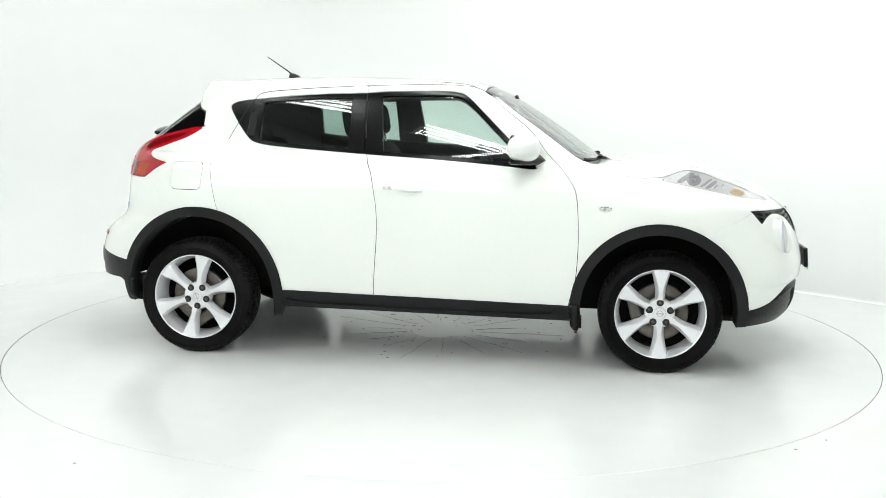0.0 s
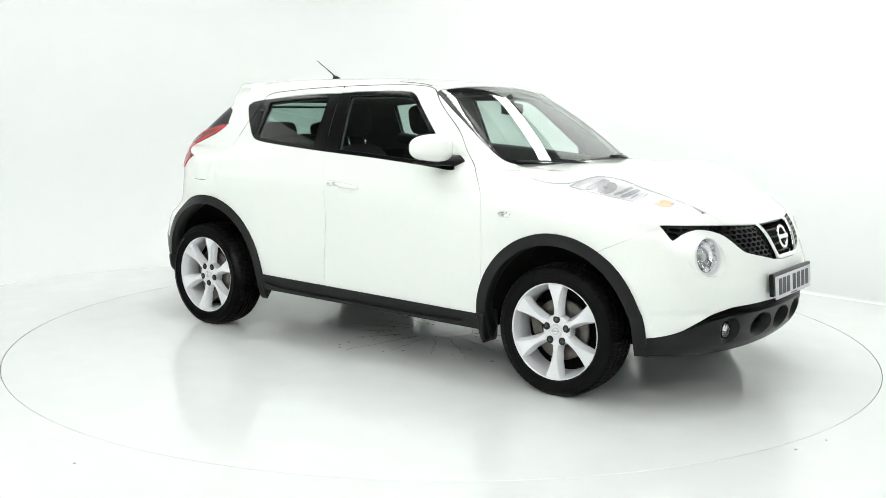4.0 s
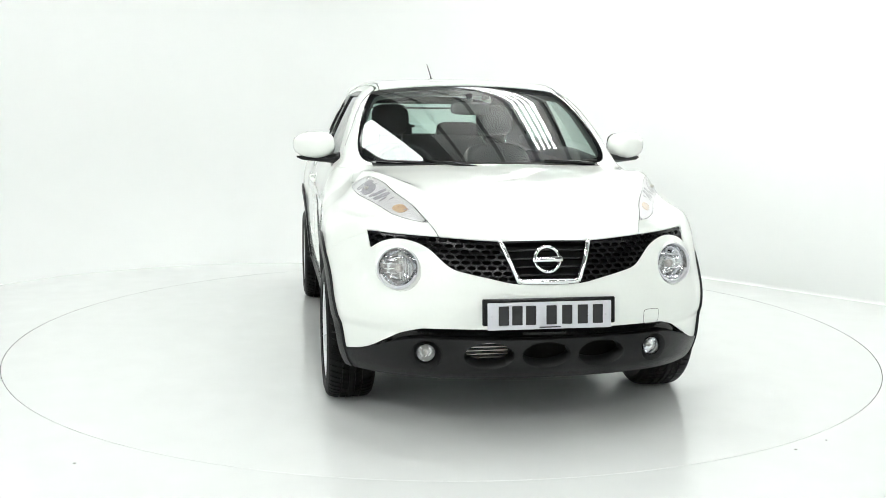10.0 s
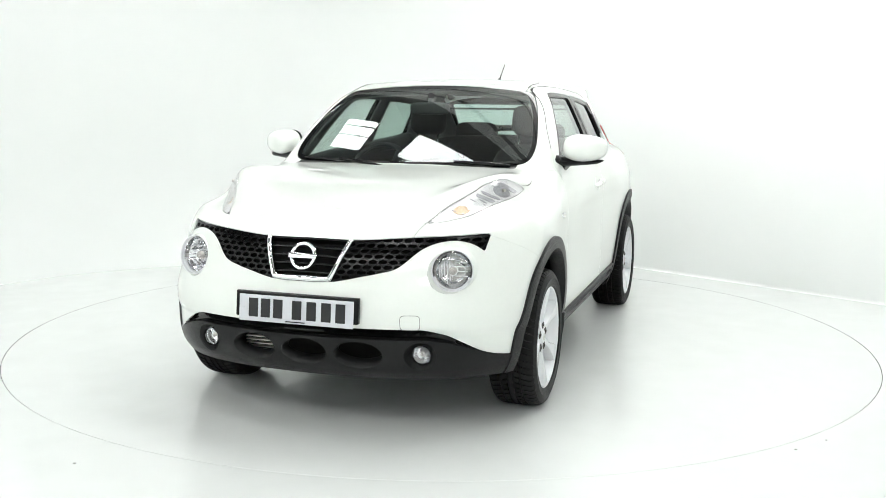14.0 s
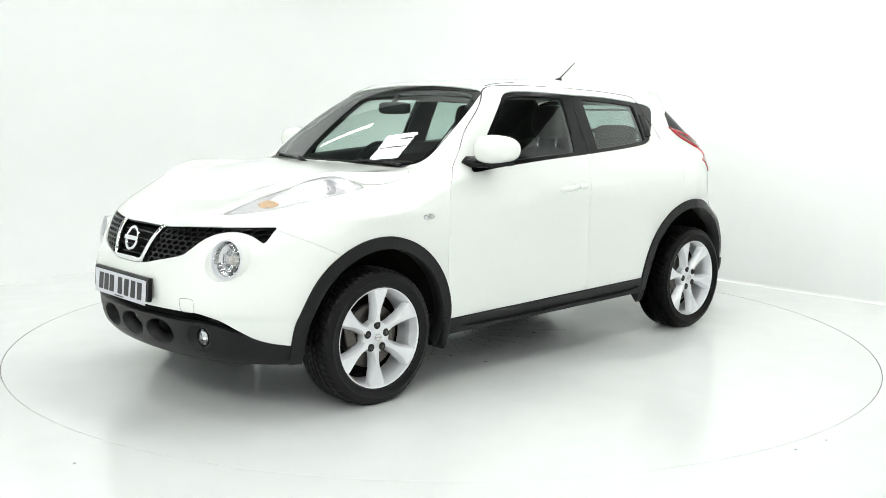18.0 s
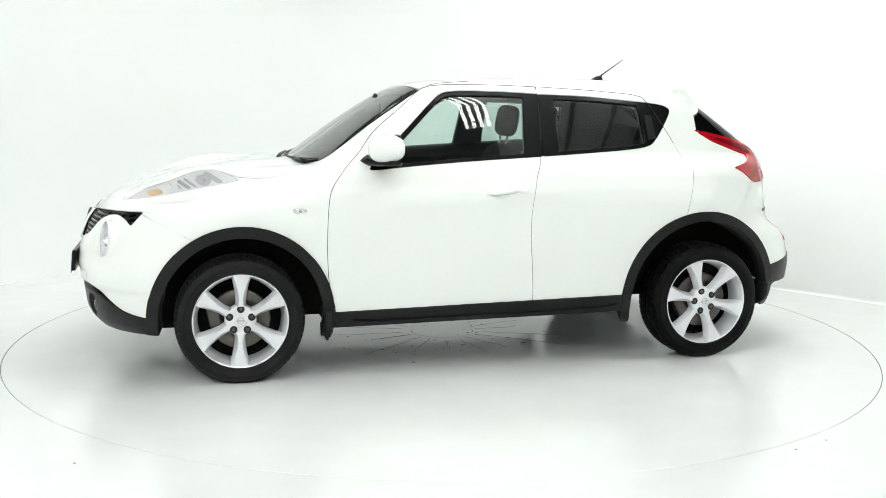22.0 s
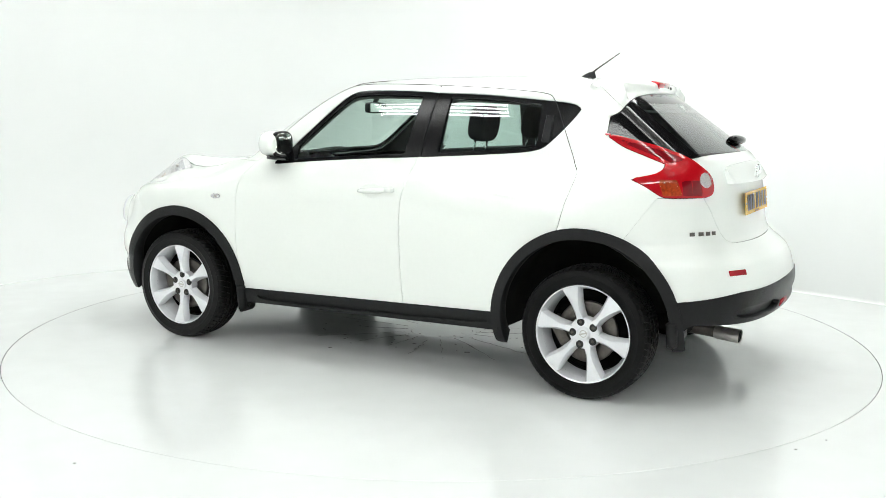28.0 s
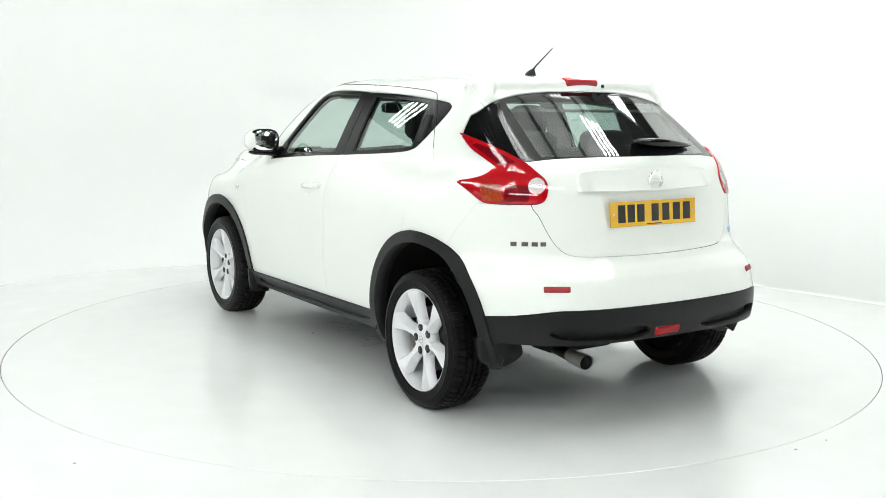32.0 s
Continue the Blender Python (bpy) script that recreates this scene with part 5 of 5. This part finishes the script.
# ---- rear valance, exhaust, mud flaps ----
bm = bmesh.new()
box(bm, (-2.010, 0.055, 0.425), (0.05, 0.15, 0.042), Euler((0, radians(-25), 0)).to_matrix(), 0.012, 2)
part("rear_fog_lamp", smooth(bm), RED_MOULD, apron, "red rear fog lamp")
for s in (1, -1):
    # rear mud flap, carrying the cladding's line down behind the wheel
    bm = bmesh.new()
    rows = []
    flap_out = curve((0.262, 0.735), (0.285, 0.785), (0.32, 0.810), (0.40, 0.822), (0.52, 0.830))
    flap_in = curve((0.262, 0.665), (0.28, 0.615), (0.31, 0.585), (0.36, 0.60), (0.52, 0.66))
    for k in range(13):
        t = k / 12
        z = 0.40 - 0.138 * t
        x0 = -1.662 - 0.006 * math.sin(t * 2.6) + 0.012 * t * t
        w0, w1 = float(flap_in(z)), float(flap_out(z))
        rows.append([bm.verts.new((x, s * y, z)) for x, y in ((x0 - 0.026, w0), (x0 - 0.034, (w0 + w1) / 2), (x0 - 0.034, w1 - 0.030), (x0 - 0.024, w1 - 0.007), (x0 + 0.012, w1 - 0.002), (x0 + 0.010, w0))])
    for a, b in zip(rows, rows[1:]):
        for k in range(6):
            bm.faces.new((a[k], a[(k + 1) % 6], b[(k + 1) % 6], b[k]))
    bm.faces.new(rows[0])
    bm.faces.new(rows[-1][::-1])
    part("mud_flap", smooth(bm), PLASTIC, car, "black rubber mud flap")
    bm = bmesh.new()
    rows = []
    for k in range(9):
        t = k / 8
        z = 0.345 - 0.155 * t
        xr, xf, yo = 0.794 + 0.026 * t ** 1.5, 0.850 - 0.004 * t, 0.853 - 0.016 * t * t
        if k == 8:
            xr, xf, yo = xr + 0.010, xf - 0.008, yo - 0.012
        rows.append([bm.verts.new((x, s * y, z)) for x, y in ((xr, 0.72), (xr, yo - 0.016), (xr + 0.012, yo), (xf - 0.012, yo + 0.002), (xf, yo - 0.010), (xf, 0.72))])
    for a, b in zip(rows, rows[1:]):
        for k in range(6):
            bm.faces.new((a[k], a[(k + 1) % 6], b[(k + 1) % 6], b[k]))
    bm.faces.new(rows[0])
    bm.faces.new(rows[-1][::-1])
    smooth(bm)
    part("front_flap", bm, PLASTIC, car)
bm = bmesh.new()
tube(bm, [(-1.55, 0.36, 0.300), (-1.70, 0.382, 0.300), (-1.80, 0.392, 0.295)], [0.026, 0.028, 0.030], 20, cap=False)
pipe = part("exhaust_pipe", smooth(bm), DARK_STEEL, car, "worn steel exhaust tip")
bm = bmesh.new()
tube(bm, [(-1.775, 0.390, 0.2965), (-1.790, 0.391, 0.2955), (-1.900, 0.400, 0.288)], [0.029, 0.033, 0.034], 24, cap=False)
part("exhaust_tip", smooth(bm), STEEL, pipe, "bare steel exhaust trim, cut square")
# solid plug, black for the shade of an open bore
bm = bmesh.new()
tube(bm, [(-1.896, 0.3997, 0.2883), (-1.80, 0.3918, 0.2948)], [0.0310, 0.029], 24)
part("pipe_bore", smooth(bm), DARK, pipe, "black plug for the shade inside the pipe")
bm = bmesh.new()
box(bm, (-1.58, 0.22, 0.335), (0.22, 0.40, 0.13), bevel=0.05, seg=3)
part("silencer", smooth(bm), DARK, car)


# ---- door furniture ----
def blob(bm, c, size, power=2.6, n=20, m=14, shape=None):
    """A rounded box-like solid."""
    c = Vector(c)
    rows = []

    def pw(t):
        return math.copysign(abs(t) ** (2 / power), t)
    for i in range(1, m):
        ph = math.pi * i / m - math.pi / 2
        row_ = []
        for j in range(n):
            th = 2 * math.pi * j / n
            v = Vector((pw(math.cos(ph)) * pw(math.cos(th)) * size[0] / 2, pw(math.cos(ph)) * pw(math.sin(th)) * size[1] / 2, pw(math.sin(ph)) * size[2] / 2))
            row_.append(bm.verts.new(c + (shape(v) if shape else v)))
        rows.append(row_)
    lo, hi = Vector((0, 0, -size[2] / 2)), Vector((0, 0, size[2] / 2))
    south, north = bm.verts.new(c + (shape(lo) if shape else lo)), bm.verts.new(c + (shape(hi) if shape else hi))
    for a, b in zip(rows, rows[1:]):
        for j in range(n):
            bm.faces.new((a[j], a[(j + 1) % n], b[(j + 1) % n], b[j]))
    for j in range(n):
        bm.faces.new((south, rows[0][(j + 1) % n], rows[0][j]))
        bm.faces.new((north, rows[-1][j], rows[-1][(j + 1) % n]))


for s in (1, -1):
    # mirror: housing, foot, glass
    def mould(v, s=s):
        x, y, z = v
        x = x * 1.0 if x > 0 else x * 0.55
        return Vector((x - abs(y) * 0.22 - y * 0.25, s * y, z * (1 - 0.10 * (y / 0.1))))
    bm = bmesh.new()
    blob(bm, (0.540, s * 0.879, 1.165), (0.172, 0.222, 0.142), 2.6, 28, 18, mould)
    mir = part("door_mirror", smooth(bm), PAINT, doors["f", s], "white door mirror on a black foot")
    bm = bmesh.new()
    blob(bm, (0.473, s * 0.872, 1.165), (0.010, 0.158, 0.114), 2.8, 24, 10)
    part("mirror_glass", bm, MIRROR, mir, "mirror glass")
    bm = bmesh.new()
    blob(bm, (0.484, s * 0.873, 1.165), (0.026, 0.186, 0.138), 3.0, 24, 10)
    part("mirror_rim", smooth(bm), TRIM, mir)
    bm = bmesh.new()
    rows = []
    for k in range(9):
        t = k / 8
        y = 0.745 + 0.225 * t
        xf, xr = 0.655 - 0.10 * t - 0.05 * t * t, 0.515 - 0.045 * t
        zt, zb = 1.108 - 0.004 * t + 0.02 * (1 - t) ** 4, 1.066 + 0.020 * t
        if k == 8:
            xf, xr, zb = xf - 0.03, xr + 0.02, zt - 0.008
        rows.append([bm.verts.new((x, s * y, z)) for x, z in ((xf, (zt + zb) / 2), ((xf + xr) / 2 + 0.03, zt), (xr, zt), (xr - 0.006, (zt + zb) / 2), (xr, zb), ((xf + xr) / 2 + 0.03, zb))])
    for a, b in zip(rows, rows[1:]):
        for k in range(6):
            bm.faces.new((a[k], a[(k + 1) % 6], b[(k + 1) % 6], b[k]))
    bm.faces.new(rows[0])
    bm.faces.new(rows[-1][::-1])
    part("mirror_foot", smooth(bm), TRIM, mir, "satin black mirror foot")
    # front door handle: bar, cap, dish rim
    bm = bmesh.new()
    ts = np.linspace(0, 1, 9)
    hx, hz = 0.005 - 0.170 * ts, 0.932 + 0.012 * ts
    hy = on_side(hx, hz) + 0.014 * np.sin(np.pi * np.clip(ts * 1.15, 0, 1)) ** 0.5 + 0.001
    tube(bm, [(x, s * y, z) for x, y, z in zip(hx.tolist(), hy.tolist(), hz.tolist())], [0.008, 0.012, 0.014, 0.015, 0.015, 0.015, 0.015, 0.014, 0.011], 12, flat=1.0)
    grip = part("door_handle", smooth(bm), PAINT, doors["f", s], "white pull handle")
    bm = bmesh.new()
    y0 = float(on_side(np.array([-0.190]), np.array([0.946]))[0])
    blob(bm, (-0.190, s * (y0 + 0.010), 0.946), (0.050, 0.040, 0.030), 3, 16, 10)
    part("handle_cap", smooth(bm), PAINT, grip)
    bm = bmesh.new()
    ring_a = np.linspace(0, 2 * math.pi, 33)
    rx, rz = -0.075 + 0.062 * np.cos(ring_a), 0.937 + 0.036 * np.sin(ring_a)
    ry = on_side(rx, rz)
    tube(bm, [(x, s * y, z) for x, y, z in zip(rx.tolist(), ry.tolist(), rz.tolist())], 0.0022, 6, cap=False)
    part("handle_dish", smooth(bm), PAINT, grip)
    if s < 0:
        bm = bmesh.new()
        lathe(bm, [(0.0065, y0 + 0.024), (0.0065, y0 + 0.0305), (0.003, y0 + 0.031)], 12, axis="y", centre=(-0.193, 0, 0.946))
        bmesh.ops.scale(bm, vec=(1, -1, 1), verts=bm.verts)
        part("key_barrel", bm, STEEL, grip)
    # hidden rear handle in the quarter trim
    bm = bmesh.new()
    rows = []
    for t in np.linspace(0, 1, 7).tolist():
        z = 1.205 + 0.130 * t
        y = float(on_side(np.array([-0.985]), np.array([z]))[0])
        rows.append([bm.verts.new((x, s * (y + d), z)) for x, d in ((-0.960, -0.006), (-0.966, 0.004), (-1.000 - 0.006 * (1 - t), 0.005), (-1.004 - 0.008 * (1 - t), -0.006))])
    for a, b in zip(rows, rows[1:]):
        for k in range(4):
            bm.faces.new((a[k], a[(k + 1) % 4], b[(k + 1) % 4], b[k]))
    bm.faces.new(rows[0])
    bm.faces.new(rows[-1][::-1])
    part("rear_door_handle", bm, PLASTIC, doors["r", s], "black handle hidden in the pillar trim")
    # dark capping along the inner edge of the door tops
    for key, knots in (("f", ((-0.33, 1.116), (0.0, 1.098), (0.255, 1.080), (0.45, 1.064), (0.57, 1.056))), ("r", ((-0.95, 1.168), (-0.79, 1.147), (-0.56, 1.131), (-0.33, 1.116)))):
        belt = curve(*knots)
        bx = np.linspace(knots[0][0], knots[-1][0], 22)
        bz = belt(bx) + 0.017
        by = on_side(bx, bz)
        bm = bmesh.new()
        rows = [[bm.verts.new((x, s * (y - d), z - h)) for d, h in ((0.018, 0.0), (0.050, 0.002), (0.075, 0.012), (0.078, 0.070))] for x, y, z in zip(bx.tolist(), by.tolist(), bz.tolist())]
        for a, b in zip(rows, rows[1:]):
            for k in range(3):
                bm.faces.new((a[k], b[k], b[k + 1], a[k + 1]))
        part("door_capping", smooth(bm), CABIN, doors[key, s], "dark inner door capping")
    # side repeater on the wing
    bm = bmesh.new()
    y2 = float(on_side(np.array([0.970]), np.array([0.856]))[0])
    blob(bm, (0.970, s * (y2 + 0.001), 0.856), (0.078, 0.016, 0.034), 2.2, 20, 12)
    rep = part("side_repeater", smooth(bm), LENS, car, "small clear oval side repeater")
    bm = bmesh.new()
    blob(bm, (0.970, s * (y2 + 0.001), 0.856), (0.068, 0.007, 0.026), 2.2, 16, 8)
    part("repeater_back", smooth(bm), REFLECTOR, rep)
    bm = bmesh.new()
    blob(bm, (0.966, s * (y2 + 0.006), 0.857), (0.020, 0.010, 0.016), 2.0, 12, 8)
    part("repeater_bulb", smooth(bm), STEEL, rep)
    # roof ditch strip
    bm = bmesh.new()
    rx = np.linspace(0.245, 0.02, 8)
    ry = 0.502 - 0.02 * ramp(-rx, 0, 1.2)
    rz = on_top(rx, ry, -0.0035)
    tube(bm, [(x, s * y, z) for x, y, z in zip(rx.tolist(), ry.tolist(), rz.tolist())], 0.006, 6)
    part("roof_strip", bm, RUBBER_GAP, car, "thin black roof seam strip")
    # front wiper
    bm = bmesh.new()
    ys = np.linspace(0.03, 0.60, 12) if s > 0 else np.linspace(-0.58, -0.05, 12)
    wz = 1.088 + 0.012 * np.abs(ys / 0.6) ** 2
    wx = 0.935 - 1.5 * (wz - 1.094) - 0.245 * ys ** 2 + 0.010
    tube(bm, [(x, y, z) for x, y, z in zip(wx.tolist(), ys.tolist(), wz.tolist())], 0.0055, 6)
    wip = part("wiper_blade", bm, RUBBER_GAP, car, "black windscreen wiper")
    bm = bmesh.new()
    k0, k1 = 11, 5
    tube(bm, [(wx[k0] + 0.045, ys[k0] - 0.03, wz[k0] - 0.022), (wx[8] + 0.03, ys[8], wz[8] - 0.002), (wx[k1] + 0.008, ys[k1], wz[k1] + 0.008)], [0.013, 0.010, 0.007], 8)
    part("wiper_arm", smooth(bm), TRIM, wip)

# tow-eye cover on the bumper
bm = bmesh.new()
cy, cz2 = 0.462, 0.505
ring_a = np.linspace(0, 2 * math.pi, 41)
ry = cy + 0.038 * np.sign(np.cos(ring_a)) * np.abs(np.cos(ring_a)) ** 0.4
rz = cz2 + 0.031 * np.sign(np.sin(ring_a)) * np.abs(np.sin(ring_a)) ** 0.4
rx = on_front(ry, rz, -0.0012)
tube(bm, [(x, y, z) for x, y, z in zip(rx.tolist(), ry.tolist(), rz.tolist())], 0.0017, 5, cap=False)
part("tow_eye_cover", bm, GROOVE, bumper_f, "thin square cover line")

# thin black strips along the upper door edges, drawn for the shut line's shade
for s in (1, -1):
    for key, line, keep_pt in (("f", DOOR_F, lambda x, z: z > 1.16 and (x > -0.335 or z > 1.47)), ("r", DOOR_R, lambda x, z: z > 1.16 and (x < -0.345 or z > 1.47))):
        pts = [(x, z) for x, z in line.tolist() if keep_pt(x, z)]
        px, pz = np.array([q[0] for q in pts]), np.array([q[1] for q in pts])
        py = on_side(px, pz)
        ok = py > 0.45
        bm = bmesh.new()
        tube(bm, [(x, s * (y - 0.0006), z) for x, y, z in zip(px[ok].tolist(), py[ok].tolist(), pz[ok].tolist())], 0.0017, 6)
        part("door_edge_bead", smooth(bm), RUBBER_GAP, doors[key, s], "thin black strip for the shade of the shut line")

# aerial
bm = bmesh.new()
zr = float(on_top(np.array([-0.945]), np.array([0.0]))[0])
rings = []
for h, lx_, wy_, sh in ((-0.004, 0.090, 0.036, 0.0), (0.008, 0.080, 0.030, -0.004), (0.020, 0.055, 0.022, -0.012), (0.030, 0.030, 0.014, -0.022)):
    rings.append([bm.verts.new((-0.935 + sh + lx_ / 2 * math.cos(a), wy_ / 2 * math.sin(a), zr + h)) for a in [2 * math.pi * k / 16 for k in range(16)]])
for a, b in zip(rings, rings[1:]):
    for j in range(16):
        bm.faces.new((a[j], a[(j + 1) % 16], b[(j + 1) % 16], b[j]))
bm.faces.new(rings[-1])
aerial = part("aerial", smooth(bm), PLASTIC, car, "short black whip aerial")
bm = bmesh.new()
tube(bm, [(-0.955, 0, zr + 0.022), (-0.985, 0, zr + 0.046), (-1.110, -0.006, zr + 0.130)], [0.006, 0.004, 0.0025], 8)
part("aerial_rod", smooth(bm), RUBBER_GAP, aerial)


# ---- cabin ----
def cushion(bm, c, size, turn=None, power=4.0):
    k = bmesh.new()
    blob(k, (0, 0, 0), size, power, 24, 14)
    m = Matrix.Translation(c) @ (turn.to_4x4() if turn is not None else Matrix.Identity(4))
    bmesh.ops.transform(k, matrix=m, verts=k.verts)
    me = bpy.data.meshes.new("tmp")
    k.to_mesh(me)
    k.free()
    bm.from_mesh(me)
    bpy.data.meshes.remove(me)


for s in (1, -1):
    y = s * 0.343
    bm = bmesh.new()
    cushion(bm, (-0.10, y, 0.62), (0.56, 0.50, 0.22), Euler((0, radians(-8), 0)).to_matrix())
    seat = part("front_seat", smooth(bm), FABRIC, car, "dark fabric front seat with headrest")
    bm = bmesh.new()
    cushion(bm, (-0.385, y, 0.865), (0.18, 0.47, 0.56), Euler((0, radians(-16), 0)).to_matrix(), 3.6)
    part("backrest", smooth(bm), FABRIC, seat)
    bm = bmesh.new()
    cushion(bm, (-0.478, y, 1.287), (0.110, 0.238, 0.196), Euler((0, radians(-10), 0)).to_matrix(), 3.6)
    part("headrest", smooth(bm), FABRIC, seat)
    for d in (-0.073, 0.073):
        bm = bmesh.new()
        tube(bm, [(-0.445, y + d, 1.08), (-0.462, y + d, 1.22)], 0.0065, 8)
        part("headrest_post", smooth(bm), CHROME, seat)
bm = bmesh.new()
cushion(bm, (-0.90, 0, 0.62), (0.52, 0.98, 0.24))
bench = part("rear_seat", smooth(bm), FABRIC, car, "dark fabric rear bench")
bm = bmesh.new()
cushion(bm, (-1.17, 0, 0.985), (0.18, 1.22, 0.37), Euler((0, radians(-18), 0)).to_matrix())
part("backrest", smooth(bm), FABRIC, bench)
for y in (-0.245, 0.245):
    bm = bmesh.new()
    cushion(bm, (-1.250, y, 1.190), (0.10, 0.31, 0.14), Euler((0, radians(-14), 0)).to_matrix(), 4.2)
    part("headrest", smooth(bm), FABRIC, bench)
bm = bmesh.new()
rows = []
for x, z in ((0.50, 0.62), (0.44, 0.78), (0.46, 0.93), (0.52, 0.985), (0.64, 1.015), (0.80, 1.030), (0.90, 1.035)):
    w = 0.69 - 0.12 * max(0, x - 0.55)
    rows.append([bm.verts.new((x - 0.05 * (y / 0.7) ** 2, y, z + (0.025 if -0.55 < y < -0.18 and 0.45 < x < 0.62 else 0.0) - 0.04 * abs(y / 0.7) ** 4)) for y in np.linspace(-w, w, 19).tolist()])
for a, b in zip(rows, rows[1:]):
    for j in range(18):
        bm.faces.new((a[j], a[j + 1], b[j + 1], b[j]))
part("dashboard", smooth(bm), CABIN, car, "dark moulded dashboard")
bm = bmesh.new()
n, k = 36, 8
m = Matrix.Translation((0.335, -0.36, 0.985)) @ Matrix.Rotation(radians(-24), 4, "Y")
rings = [[bm.verts.new(m @ Vector((0.014 * math.sin(2 * math.pi * j / k), (0.182 + 0.014 * math.cos(2 * math.pi * j / k)) * math.cos(2 * math.pi * i / n), (0.182 + 0.014 * math.cos(2 * math.pi * j / k)) * math.sin(2 * math.pi * i / n))))
          for j in range(k)] for i in range(n)]
for i in range(n):
    for j in range(k):
        bm.faces.new((rings[i][j], rings[(i + 1) % n][j], rings[(i + 1) % n][(j + 1) % k], rings[i][(j + 1) % k]))
wheel_s = part("steering_wheel", smooth(bm), CABIN, car, "black steering wheel")
bm = bmesh.new()
cushion(bm, m @ Vector((0.02, 0, 0)), (0.06, 0.17, 0.13), m.to_3x3())
for a in (0, 180, 270):
    box(bm, m @ Vector((0.015, 0.12 * math.cos(radians(a)), 0.12 * math.sin(radians(a)))), (0.02, 0.13 if a != 270 else 0.035, 0.035 if a != 270 else 0.13), m.to_3x3())
tube(bm, [m @ Vector((0.03, 0, 0)), (0.62, -0.36, 0.86)], 0.035, 10)
part("steering_boss", smooth(bm), CABIN, wheel_s)
bm = bmesh.new()
cushion(bm, (0.452, -0.010, 1.362), (0.045, 0.225, 0.068), Euler((0, 0, radians(6))).to_matrix())
rvm = part("rear_view_mirror", smooth(bm), CABIN, car, "dark rear-view mirror behind the windscreen")
bm = bmesh.new()
box(bm, (0.428, -0.010, 1.362), (0.004, 0.20, 0.052), Euler((0, 0, radians(6))).to_matrix())
part("mirror_glass", bm, MIRROR, rvm)
bm = bmesh.new()
tube(bm, [(0.455, -0.01, 1.39), (0.425, -0.01, 1.437)], [0.012, 0.02], 8)
part("mirror_stem", bm, CABIN, rvm)
bm = bmesh.new()
box(bm, (0.05, 0, 0.55), (0.9, 0.20, 0.42), bevel=0.05, seg=3)
part("centre_console", smooth(bm), CABIN, car)


def motions():
    for thing in (car, deck):
        walk(thing, [(t, pose(0, 0, 0, 0, 0, START_TURN + TURN_RATE * t)) for t in np.arange(0.0, 32.01, 2.0).tolist()])


deck = build_deck()
build_room()
build_lights()
motions()
